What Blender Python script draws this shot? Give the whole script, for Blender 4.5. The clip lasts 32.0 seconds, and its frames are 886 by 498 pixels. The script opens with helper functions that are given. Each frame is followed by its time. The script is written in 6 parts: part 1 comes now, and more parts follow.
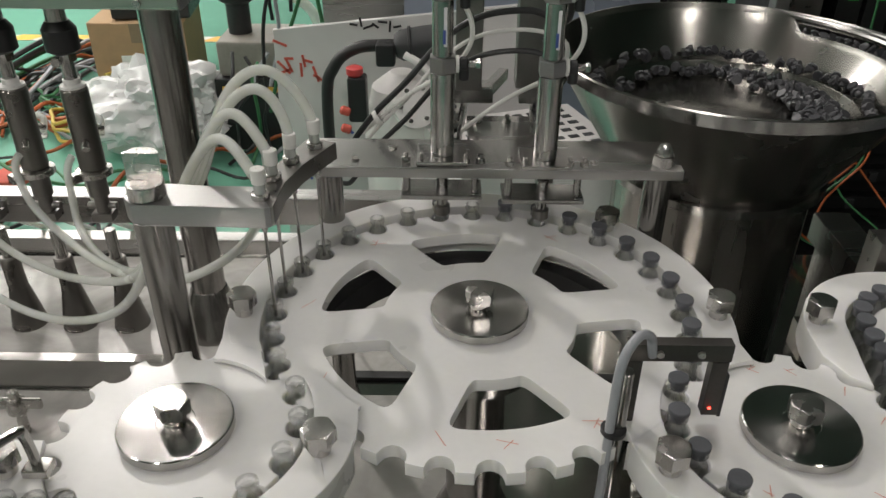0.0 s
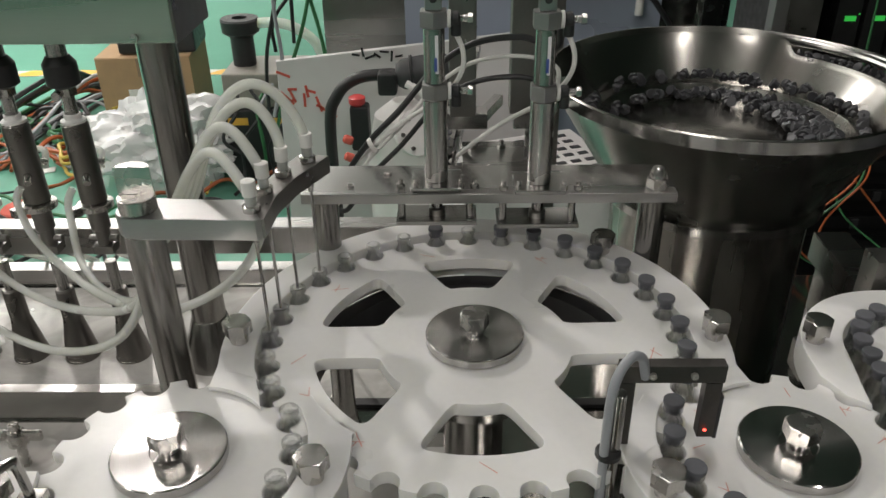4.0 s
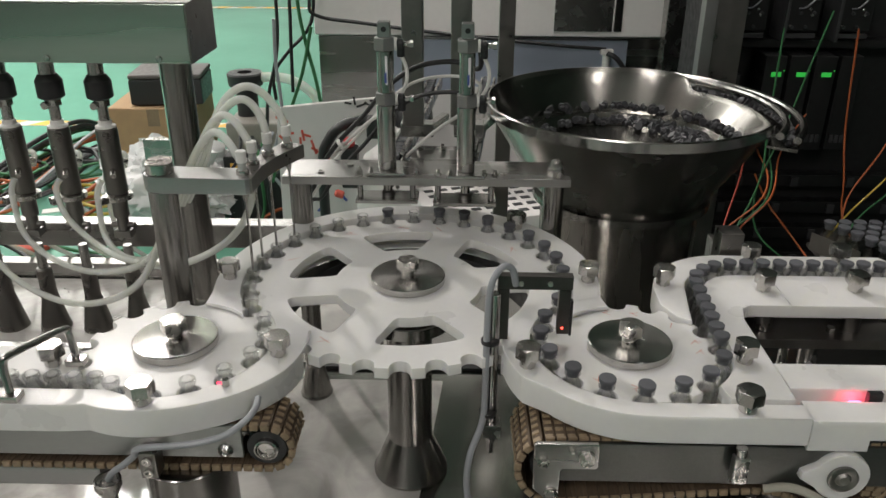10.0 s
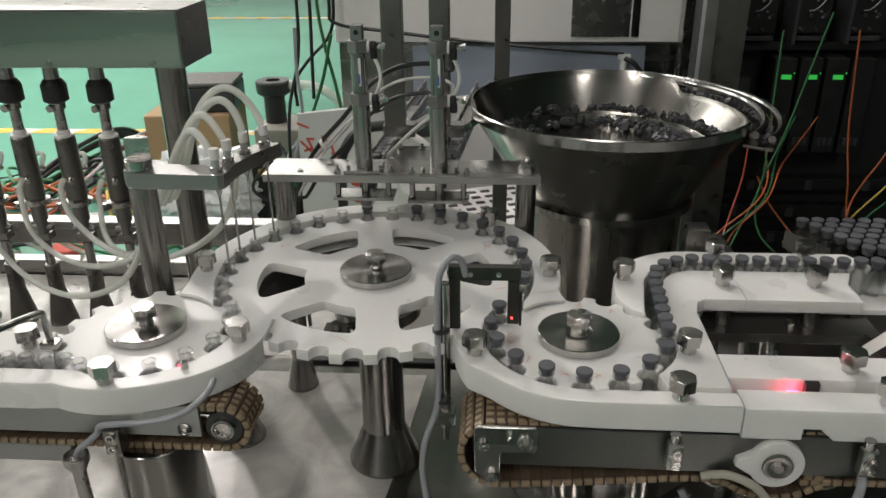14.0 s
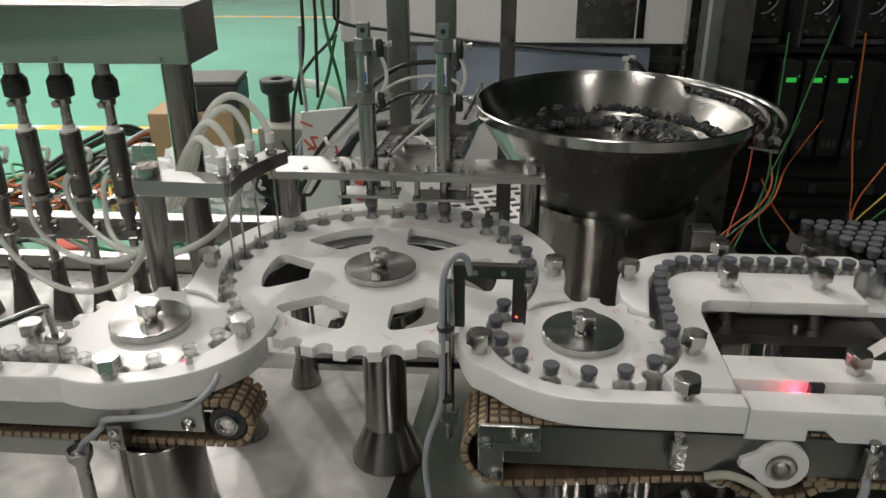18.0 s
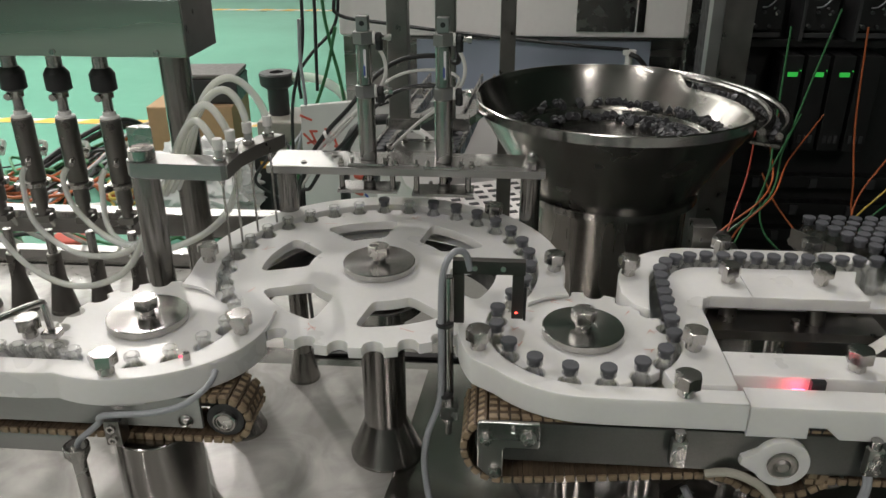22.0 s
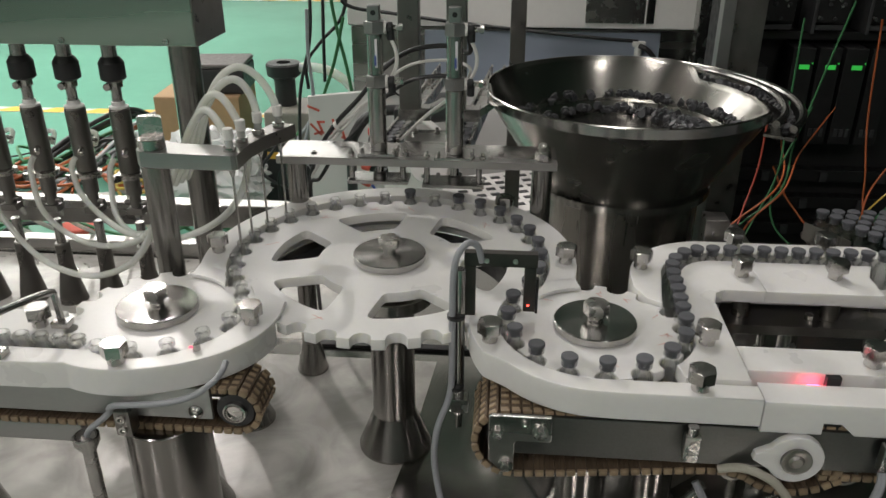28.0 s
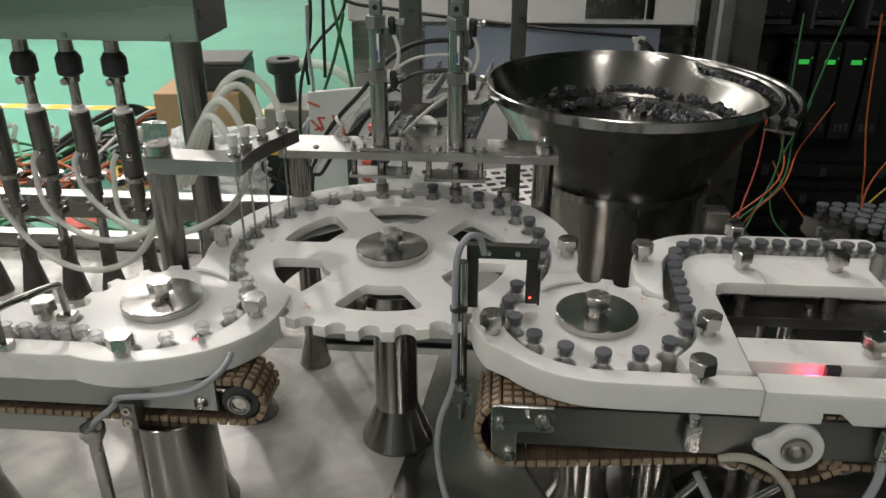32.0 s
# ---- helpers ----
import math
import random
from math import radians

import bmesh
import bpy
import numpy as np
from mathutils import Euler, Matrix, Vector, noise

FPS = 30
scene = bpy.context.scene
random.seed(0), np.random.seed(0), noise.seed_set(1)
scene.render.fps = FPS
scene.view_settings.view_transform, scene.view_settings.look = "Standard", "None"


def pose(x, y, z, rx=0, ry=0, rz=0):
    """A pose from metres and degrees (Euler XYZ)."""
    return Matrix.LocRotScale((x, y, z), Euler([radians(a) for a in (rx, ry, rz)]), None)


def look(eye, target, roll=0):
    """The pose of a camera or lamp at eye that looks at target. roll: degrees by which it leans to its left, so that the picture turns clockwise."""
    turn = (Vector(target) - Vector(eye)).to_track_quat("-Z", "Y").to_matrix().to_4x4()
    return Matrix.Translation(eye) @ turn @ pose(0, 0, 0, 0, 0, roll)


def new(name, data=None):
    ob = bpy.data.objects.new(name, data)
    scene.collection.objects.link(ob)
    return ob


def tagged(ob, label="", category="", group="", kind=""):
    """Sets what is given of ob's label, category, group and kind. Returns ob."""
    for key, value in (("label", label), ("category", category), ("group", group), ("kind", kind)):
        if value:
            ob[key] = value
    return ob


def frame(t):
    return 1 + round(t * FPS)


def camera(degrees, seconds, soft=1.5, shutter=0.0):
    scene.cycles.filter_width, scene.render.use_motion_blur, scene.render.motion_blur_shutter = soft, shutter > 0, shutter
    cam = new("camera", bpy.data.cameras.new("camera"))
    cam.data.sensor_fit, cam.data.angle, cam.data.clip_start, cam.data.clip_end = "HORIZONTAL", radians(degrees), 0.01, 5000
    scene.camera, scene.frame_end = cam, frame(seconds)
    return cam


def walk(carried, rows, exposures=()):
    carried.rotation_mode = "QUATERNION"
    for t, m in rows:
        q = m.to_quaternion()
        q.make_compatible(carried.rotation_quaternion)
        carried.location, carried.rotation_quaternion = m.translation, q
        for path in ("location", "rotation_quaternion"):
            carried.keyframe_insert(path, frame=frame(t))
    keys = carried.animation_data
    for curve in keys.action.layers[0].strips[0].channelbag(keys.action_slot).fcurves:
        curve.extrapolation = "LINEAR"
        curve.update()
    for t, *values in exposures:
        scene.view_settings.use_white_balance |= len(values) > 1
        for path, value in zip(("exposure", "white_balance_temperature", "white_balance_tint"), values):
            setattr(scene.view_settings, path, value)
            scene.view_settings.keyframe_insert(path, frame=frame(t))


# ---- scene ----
cam = camera(58.9, 32.0)
PATH = [
    (0, (0.02, -0.011, 1.345), (0.004, 1.688, 0.291), 0.4),
    (0.5, (0.022, -0.013, 1.348), (-0.025, 1.702, 0.32), -0.2),
    (1, (0.028, -0.013, 1.348), (-0.041, 1.712, 0.338), -0.8),
    (1.5, (0.031, -0.013, 1.349), (-0.029, 1.713, 0.341), -0.9),
    (2, (0.03, -0.015, 1.346), (-0.025, 1.714, 0.342), -0.9),
    (2.5, (0.028, -0.016, 1.342), (-0.025, 1.708, 0.33), -0.9),
    (3, (0.029, -0.012, 1.343), (-0.019, 1.708, 0.325), -1.0),
    (3.5, (0.031, -0.012, 1.344), (-0.009, 1.715, 0.337), -1.0),
    (5.5, (0.029, -0.019, 1.345), (-0.009, 1.722, 0.361), -0.6),
    (6, (0.03, -0.019, 1.345), (-0.02, 1.719, 0.356), -1.0),
    (6.5, (0.031, -0.017, 1.346), (-0.012, 1.719, 0.354), -1.0),
    (7, (0.033, -0.015, 1.346), (-0.016, 1.721, 0.354), -1.2),
    (7.5, (0.037, -0.019, 1.346), (-0.015, 1.722, 0.364), -1.0),
    (8, (0.041, -0.03, 1.345), (-0.013, 1.72, 0.378), -0.8),
    (8.5, (0.067, -0.065, 1.346), (0.024, 1.694, 0.395), -0.4),
    (9, (0.096, -0.121, 1.345), (0.085, 1.656, 0.428), 0.3),
    (9.5, (0.075, -0.183, 1.343), (0.075, 1.612, 0.462), 0.6),
    (10, (0.091, -0.225, 1.351), (0.055, 1.585, 0.502), 0.3),
    (10.5, (0.14, -0.241, 1.351), (0.069, 1.574, 0.512), -0.0),
    (11, (0.162, -0.244, 1.351), (0.06, 1.57, 0.515), -0.4),
    (11.5, (0.166, -0.243, 1.349), (0.047, 1.569, 0.512), -0.7),
    (12, (0.169, -0.241, 1.349), (0.042, 1.57, 0.51), -0.9),
    (12.5, (0.17, -0.243, 1.349), (0.038, 1.569, 0.513), -0.9),
    (13, (0.169, -0.249, 1.349), (0.033, 1.564, 0.516), -0.9),
    (13.5, (0.168, -0.251, 1.349), (0.029, 1.563, 0.518), -0.9),
    (14, (0.167, -0.251, 1.349), (0.027, 1.564, 0.519), -0.8),
    (14.5, (0.166, -0.253, 1.349), (0.024, 1.561, 0.519), -0.7),
    (16.5, (0.168, -0.255, 1.349), (0.018, 1.563, 0.528), -0.7),
    (17, (0.166, -0.255, 1.348), (0.016, 1.562, 0.526), -0.5),
    (17.5, (0.165, -0.255, 1.348), (0.017, 1.562, 0.524), -0.4),
    (18, (0.164, -0.252, 1.347), (0.02, 1.562, 0.519), -0.3),
    (18.5, (0.164, -0.249, 1.347), (0.02, 1.564, 0.514), -0.4),
    (19, (0.165, -0.248, 1.347), (0.019, 1.565, 0.514), -0.4),
    (19.5, (0.165, -0.248, 1.348), (0.015, 1.563, 0.514), -0.5),
    (20, (0.164, -0.25, 1.348), (0.014, 1.562, 0.513), -0.4),
    (20.5, (0.164, -0.248, 1.347), (0.016, 1.562, 0.51), -0.3),
    (21, (0.163, -0.249, 1.346), (0.02, 1.562, 0.508), -0.2),
    (21.5, (0.163, -0.249, 1.346), (0.022, 1.56, 0.506), -0.2),
    (22, (0.164, -0.247, 1.346), (0.021, 1.561, 0.504), -0.2),
    (22.5, (0.162, -0.248, 1.346), (0.019, 1.561, 0.505), -0.2),
    (23, (0.161, -0.251, 1.346), (0.02, 1.56, 0.509), -0.0),
    (23.5, (0.159, -0.255, 1.347), (0.021, 1.556, 0.51), 0.2),
    (24, (0.158, -0.255, 1.346), (0.02, 1.556, 0.507), 0.3),
    (24.5, (0.156, -0.252, 1.345), (0.016, 1.556, 0.502), 0.3),
    (25, (0.158, -0.252, 1.345), (0.012, 1.555, 0.5), 0.2),
    (25.5, (0.158, -0.249, 1.345), (0.011, 1.556, 0.497), 0.1),
    (27.5, (0.157, -0.246, 1.344), (0.005, 1.554, 0.486), 0.1),
    (28, (0.158, -0.243, 1.344), (0.003, 1.555, 0.483), -0.0),
    (28.5, (0.16, -0.241, 1.344), (0.002, 1.557, 0.482), -0.1),
    (29, (0.16, -0.241, 1.344), (-0.002, 1.556, 0.482), -0.2),
    (29.5, (0.158, -0.244, 1.344), (-0.005, 1.551, 0.478), -0.1),
    (30, (0.156, -0.245, 1.341), (-0.014, 1.544, 0.464), 0.0),
    (30.5, (0.155, -0.246, 1.34), (-0.013, 1.54, 0.455), -0.0),
    (31, (0.156, -0.245, 1.342), (-0.008, 1.54, 0.456), -0.1),
    (31.5, (0.157, -0.246, 1.341), (0.0, 1.546, 0.467), -0.2),
    (32, (0.156, -0.249, 1.343), (0.002, 1.546, 0.474), -0.1),
]
walk(cam, [(t, look(eye, target, roll)) for t, eye, target, roll in PATH])

# ---- world and light ----
world = bpy.data.worlds.new("world")
scene.world = world
world.use_nodes = True
world.node_tree.nodes["Background"].inputs[0].default_value = (0.75, 0.82, 0.9, 1)
world.node_tree.nodes["Background"].inputs[1].default_value = 0.06


def lamp(name, loc, target, sx, sy, watts, colour=(1, 0.945, 0.90)):
    d = bpy.data.lights.new(name, "AREA")
    d.shape, d.size, d.size_y, d.energy, d.color = "RECTANGLE", sx, sy, watts, colour
    ob = new(name, d)
    ob.matrix_world = look(loc, target)
    return ob


# x, y, width, length and power of each ceiling lamp; the slim bright one casts the table's shadows
# (0.25, 1.3) and (-2.4, -5.2) are added fill for housing and front floor
LAMPS = [(-1.7, 3.1, 0.12, 0.20, 122), (-2.0, 6.0, 1.7, 2.6, 22), (-3.9, 2.2, 1.7, 2.6, 40), (-3.6, 4.9, 1.7, 2.6, 56), (-3.6, 8.2, 1.7, 2.6, 56), (-5.8, 3.6, 1.7, 2.6, 54), (-5.6, 7.0, 1.7, 2.6, 56), (-1.7, 8.4, 1.7, 2.6, 32), (-1.3, -2.3, 0.2, 1.4, 40), (1.3, -2.0, 0.2, 1.4, 26), (0.25, 1.3, 0.2, 1.0, 17), (-3.4, -0.6, 0.3, 1.6, 36), (-2.4, -5.2, 0.3, 1.6, 28)]
CEIL = 3.6
for lx, ly, lw, ll, power in LAMPS:
    lamp("ceiling_lamp_light", (lx, ly, CEIL - 0.385), (lx, ly, 0), lw, ll, power)
# added up-lights with no fixture, to outweigh the floor's green bounce on the ceiling
for lx, ly, power in ((-2.4, 3.6, 30), (-3.4, 6.6, 50), (-1.9, 0.4, 8)):
    lamp("added_up_light", (lx, ly, CEIL - 0.25), (lx, ly, 9), 0.4, 1.2, power, (1, 0.94, 0.9))
scene.view_settings.exposure = 0.10

# ---- materials ----
MATS = {}


def mat(name, colour, rough=0.5, metal=0.0, scale=60.0, vary=0.12, bump=0.0, stretch=(1, 1, 1), fine=400.0, rvary=0.12, spec=0.5, coat=0.0, emit=None, estr=0.0, rand=0.0, turned=0.0):
    """A node material with two scales of variation in colour and gloss, and fine relief."""
    m = bpy.data.materials.new(name)
    m.use_nodes = True
    nt = m.node_tree
    b = nt.nodes["Principled BSDF"]
    tc = nt.nodes.new("ShaderNodeTexCoord")
    mp = nt.nodes.new("ShaderNodeMapping")
    mp.inputs["Scale"].default_value = stretch
    nt.links.new(tc.outputs["Object"], mp.inputs[0])
    n1 = nt.nodes.new("ShaderNodeTexNoise")
    n1.inputs["Scale"].default_value, n1.inputs["Detail"].default_value = scale, 4
    n2 = nt.nodes.new("ShaderNodeTexNoise")
    n2.inputs["Scale"].default_value, n2.inputs["Detail"].default_value = fine, 2
    nt.links.new(mp.outputs[0], n1.inputs["Vector"])
    nt.links.new(mp.outputs[0], n2.inputs["Vector"])
    mx = nt.nodes.new("ShaderNodeMath")
    mx.operation = "MULTIPLY_ADD"
    mx.inputs[1].default_value = 0.45
    nt.links.new(n2.outputs[0], mx.inputs[0])
    nt.links.new(n1.outputs[0], mx.inputs[2])
    rmp = nt.nodes.new("ShaderNodeMapRange")
    rmp.inputs["From Min"].default_value, rmp.inputs["From Max"].default_value = 0.4, 1.05
    rmp.inputs["To Min"].default_value, rmp.inputs["To Max"].default_value = 1 - vary, 1 + vary
    nt.links.new(mx.outputs[0], rmp.inputs[0])
    mul = nt.nodes.new("ShaderNodeMix")
    mul.data_type, mul.blend_type = "RGBA", "MULTIPLY"
    mul.inputs[0].default_value = 1
    mul.inputs[6].default_value = (*colour, 1)
    src = rmp.outputs[0]
    if rand:
        oi = nt.nodes.new("ShaderNodeObjectInfo")
        rr = nt.nodes.new("ShaderNodeMapRange")
        rr.inputs["To Min"].default_value, rr.inputs["To Max"].default_value = 1 - rand, 1 + rand
        nt.links.new(oi.outputs["Random"], rr.inputs[0])
        mm = nt.nodes.new("ShaderNodeMath")
        mm.operation = "MULTIPLY"
        nt.links.new(rr.outputs[0], mm.inputs[0])
        nt.links.new(src, mm.inputs[1])
        src = mm.outputs[0]
    nt.links.new(src, mul.inputs[7])
    nt.links.new(mul.outputs[2], b.inputs["Base Color"])
    ro = nt.nodes.new("ShaderNodeMapRange")
    ro.inputs["From Min"].default_value, ro.inputs["From Max"].default_value = 0.3, 0.7
    ro.inputs["To Min"].default_value, ro.inputs["To Max"].default_value = max(rough - rvary, 0.02), min(rough + rvary, 1)
    nt.links.new(n1.outputs[0], ro.inputs[0])
    nt.links.new(ro.outputs[0], b.inputs["Roughness"])
    b.inputs["Metallic"].default_value = metal
    b.inputs["Specular IOR Level"].default_value = spec
    b.inputs["Coat Weight"].default_value = coat
    if turned:
        tg = nt.nodes.new("ShaderNodeTangent")
        tg.direction_type, tg.axis = "RADIAL", "Z"
        nt.links.new(tg.outputs[0], b.inputs["Tangent"])
        b.inputs["Anisotropic"].default_value = turned
        b.inputs["Anisotropic Rotation"].default_value = 0.25
    if bump:
        bp = nt.nodes.new("ShaderNodeBump")
        bp.inputs["Strength"].default_value, bp.inputs["Distance"].default_value = bump, 0.001
        nt.links.new(mx.outputs[0], bp.inputs["Height"])
        nt.links.new(bp.outputs[0], b.inputs["Normal"])
    if emit:
        b.inputs["Emission Color"].default_value, b.inputs["Emission Strength"].default_value = (*emit, 1), estr
    MATS[name] = m
    return m


STEEL = mat("turned_steel_post", (0.42, 0.41, 0.395), 0.26, 1.0, 30, 0.06, 0.0, (1, 1, 1), 500, 0.05, turned=0.6)
STEELX = mat("brushed_steel_plate", (0.42, 0.412, 0.40), 0.26, 1.0, 12, 0.07, 0.0, (0.12, 1, 1), 700, 0.07)
POLISH = mat("turned_steel", (0.36, 0.352, 0.34), 0.20, 1.0, 30, 0.06, 0.0, (1, 1, 1), 700, 0.05, turned=0.6)
CHROME = mat("bolt_steel", (0.50, 0.485, 0.465), 0.25, 1.0, 90, 0.12, 0.02, (1, 1, 1), 900, 0.08)
DARKST = mat("dark_steel", (0.23, 0.22, 0.21), 0.36, 1.0, 50, 0.12, 0.04, (1, 1, 1), 500, 0.1)
TABLE = mat("table_plate", (0.44, 0.43, 0.41), 0.15, 1.0, 5, 0.10, 0.0, (1, 1, 1), 60, 0.05)
# the clear protective film on the table: scuffed, with long soft wrinkles
FILM = mat("protective_film", (0.80, 0.78, 0.745), 0.22, 0.0, 7, 0.10, 0.0, (1, 1, 1), 60, 0.06)
tnt = FILM.node_tree
tb, tw, tp, tx = tnt.nodes["Principled BSDF"], tnt.nodes.new("ShaderNodeTexNoise"), tnt.nodes.new("ShaderNodeBump"), tnt.nodes.new("ShaderNodeTexCoord")
tw.inputs["Scale"].default_value, tw.inputs["Detail"].default_value, tw.inputs["Distortion"].default_value = 9, 5, 1.2
tp.inputs["Strength"].default_value, tp.inputs["Distance"].default_value = 0.45, 0.004
tnt.links.new(tx.outputs["Object"], tw.inputs["Vector"])
tnt.links.new(tw.outputs[0], tp.inputs["Height"])
tnt.links.new(tp.outputs[0], tb.inputs["Normal"])
ts, tm, tt, tg_ = tnt.nodes.new("ShaderNodeTexNoise"), tnt.nodes.new("ShaderNodeMapRange"), tnt.nodes.new("ShaderNodeBsdfTransparent"), tnt.nodes.new("ShaderNodeMixShader")
ts.inputs["Scale"].default_value, ts.inputs["Detail"].default_value, ts.inputs["Distortion"].default_value = 11, 8, 1.6
tm.inputs["From Min"].default_value, tm.inputs["From Max"].default_value = 0.35, 0.70
tm.inputs["To Min"].default_value, tm.inputs["To Max"].default_value = 0.66, 0.40
tnt.links.new(tx.outputs["Object"], ts.inputs["Vector"])
tnt.links.new(ts.outputs[0], tm.inputs[0])
tnt.links.new(tm.outputs[0], tg_.inputs[0])
tnt.links.new(tb.outputs[0], tg_.inputs[1])
tnt.links.new(tt.outputs[0], tg_.inputs[2])
tnt.links.new(tg_.outputs[0], tnt.nodes["Material Output"].inputs[0])
WHITE = mat("white_plastic", (0.71, 0.705, 0.69), 0.36, 0.0, 14, 0.045, 0.05, (1, 1, 1), 180, 0.12)
WHITE.node_tree.nodes["Principled BSDF"].inputs["Subsurface Weight"].default_value = 0.7
WHITE.node_tree.nodes["Principled BSDF"].inputs["Subsurface Radius"].default_value = (0.008, 0.008, 0.007)
WHITE.node_tree.nodes["Principled BSDF"].inputs["Subsurface Scale"].default_value = 1.0
GLASS = bpy.data.materials.new("vial_glass")
GLASS.use_nodes = True
gnt = GLASS.node_tree
gnt.nodes.remove(gnt.nodes["Principled BSDF"])
gt, gg, gm = gnt.nodes.new("ShaderNodeBsdfTransparent"), gnt.nodes.new("ShaderNodeBsdfGlass"), gnt.nodes.new("ShaderNodeMixShader")
gt.inputs[0].default_value = (0.99, 0.99, 0.99, 1)
gg.inputs["Color"].default_value, gg.inputs["Roughness"].default_value, gg.inputs["IOR"].default_value = (0.98, 0.99, 0.985, 1), 0.0, 1.48
gm.inputs[0].default_value = 0.38
gnt.links.new(gt.outputs[0], gm.inputs[1])
gnt.links.new(gg.outputs[0], gm.inputs[2])
gnt.links.new(gm.outputs[0], gnt.nodes["Material Output"].inputs[0])
RUBBER = mat("grey_rubber", (0.085, 0.088, 0.098), 0.62, 0.0, 300, 0.15, 0.1, rand=0.12)
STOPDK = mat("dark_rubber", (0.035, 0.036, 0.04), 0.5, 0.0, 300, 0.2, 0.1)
BLACK = mat("black_plastic", (0.018, 0.018, 0.019), 0.42, 0.0, 80, 0.2, 0.05)
BELT = mat("belt_tan", (0.24, 0.178, 0.112), 0.5, 0.0, 160, 0.3, 0.3, rand=0.2)
PUMPST = mat("matt_pump_steel", (0.20, 0.19, 0.178), 0.32, 1.0, 40, 0.08, 0.0, (1, 1, 1), 800, 0.06, turned=0.5)
POSTST = mat("ground_post_steel", (0.27, 0.26, 0.248), 0.24, 1.0, 8, 0.05, 0.0, (1, 1, 1), 400, 0.03, turned=0.5)
HUBST = mat("faced_steel", (0.46, 0.45, 0.435), 0.20, 1.0, 40, 0.06, 0.0, (1, 1, 1), 900, 0.05, turned=0.75)
BELTDK = mat("belt_brown", (0.085, 0.058, 0.036), 0.6, 0.0, 120, 0.3, 0.2, rand=0.2)
ALU = mat("grey_aluminium", (0.36, 0.36, 0.355), 0.38, 1.0, 20, 0.07, 0.0, (0.3, 1, 1), 600, 0.07)
FLOORM = mat("green_floor", (0.15, 0.37, 0.275), 0.22, 0.0, 0.9, 0.06, 0.0, (1, 1, 1), 14, 0.06)
YELLOW = mat("yellow_tape", (0.72, 0.42, 0.06), 0.45, 0.0, 20, 0.08)
TAPEDK = mat("white_tape", (0.62, 0.62, 0.58), 0.5, 0.0, 20, 0.1)
WALLD = mat("wall_paint_grey", (0.40, 0.385, 0.39), 0.7, 0.0, 3, 0.08)
WALLM = mat("wall_paint", (0.62, 0.61, 0.58), 0.7, 0.0, 3, 0.05)
CEILM = mat("ceiling_grey", (0.16, 0.142, 0.142), 0.8, 0.0, 2, 0.1)


def milky(name, colour, through_share, rough=0.18):
    """A translucent rubbery material: part of the light passes straight, the rest is scattered."""
    m = mat(name, colour, rough, 0.0, 60, 0.04)
    nt = m.node_tree
    pb = nt.nodes["Principled BSDF"]
    pb.inputs["Subsurface Weight"].default_value = 0.6
    pb.inputs["Subsurface Radius"].default_value = (0.006, 0.006, 0.005)
    pb.inputs["Subsurface Scale"].default_value = 1.0
    tr, mx = nt.nodes.new("ShaderNodeBsdfTransparent"), nt.nodes.new("ShaderNodeMixShader")
    mx.inputs[0].default_value = through_share
    nt.links.new(pb.outputs[0], mx.inputs[1])
    nt.links.new(tr.outputs[0], mx.inputs[2])
    nt.links.new(mx.outputs[0], nt.nodes["Material Output"].inputs[0])
    return m


TUBE = milky("silicone_tube", (0.78, 0.80, 0.74), 0.50)
WHOSE = mat("white_hose", (0.72, 0.71, 0.68), 0.35, 0.0, 60, 0.05)
GREYC = mat("grey_cable", (0.30, 0.31, 0.33), 0.4, 0.0, 80, 0.06)
CABW = mat("white_cabinet", (0.80, 0.77, 0.755), 0.5, 0.0, 3, 0.05, 0.02, (1, 1, 1), 60)
CARD = mat("cardboard", (0.36, 0.235, 0.13), 0.85, 0.0, 25, 0.12, 0.1)

# ---- builders ----


def part(name, bm, material, parent=None, label="", smooth=True):
    """Links a bmesh as one mesh object, under a thing or a part where one is given."""
    bmesh.ops.recalc_face_normals(bm, faces=bm.faces)
    me = bpy.data.meshes.new(name)
    bm.to_mesh(me)
    bm.free()
    me.materials.append(material)
    if smooth:
        me.shade_smooth()
        me.set_sharp_from_angle(angle=radians(32))
    ob = new(name, me)
    if smooth:
        ob.modifiers.new("weighted", "WEIGHTED_NORMAL").keep_sharp = True
    if parent is not None:
        ob.parent = parent
    if label:
        tagged(ob, label)
    return ob


def empty(name, m=None, label="", category="", group="", kind=""):
    ob = new(name)
    ob.empty_display_size = 0.02
    if m is not None:
        ob.matrix_world = m
    return tagged(ob, label, category, group, kind)


def lathe(prof, seg=32, at=(0, 0, 0), closed=False):
    """A turned body about z from (radius, height) pairs; it is capped at both ends unless its section is closed."""
    bm = bmesh.new()
    rings = []
    for r, z in prof:
        rings.append([bm.verts.new((at[0] + r * math.cos(2 * math.pi * i / seg), at[1] + r * math.sin(2 * math.pi * i / seg), at[2] + z)) for i in range(seg)])
    pairs = list(zip(rings, rings[1:])) + ([(rings[-1], rings[0])] if closed else [])
    for a, b in pairs:
        for i in range(seg):
            bm.faces.new((a[i], a[(i + 1) % seg], b[(i + 1) % seg], b[i]))
    if not closed:
        bm.faces.new(rings[0][::-1])
        bm.faces.new(rings[-1])
    return bm


def rod(r, z0, z1, at=(0, 0), seg=24, bev=0.0006):
    return lathe([(r - bev, z0), (r, z0 + bev), (r, z1 - bev), (r - bev, z1)], seg, (at[0], at[1], 0))


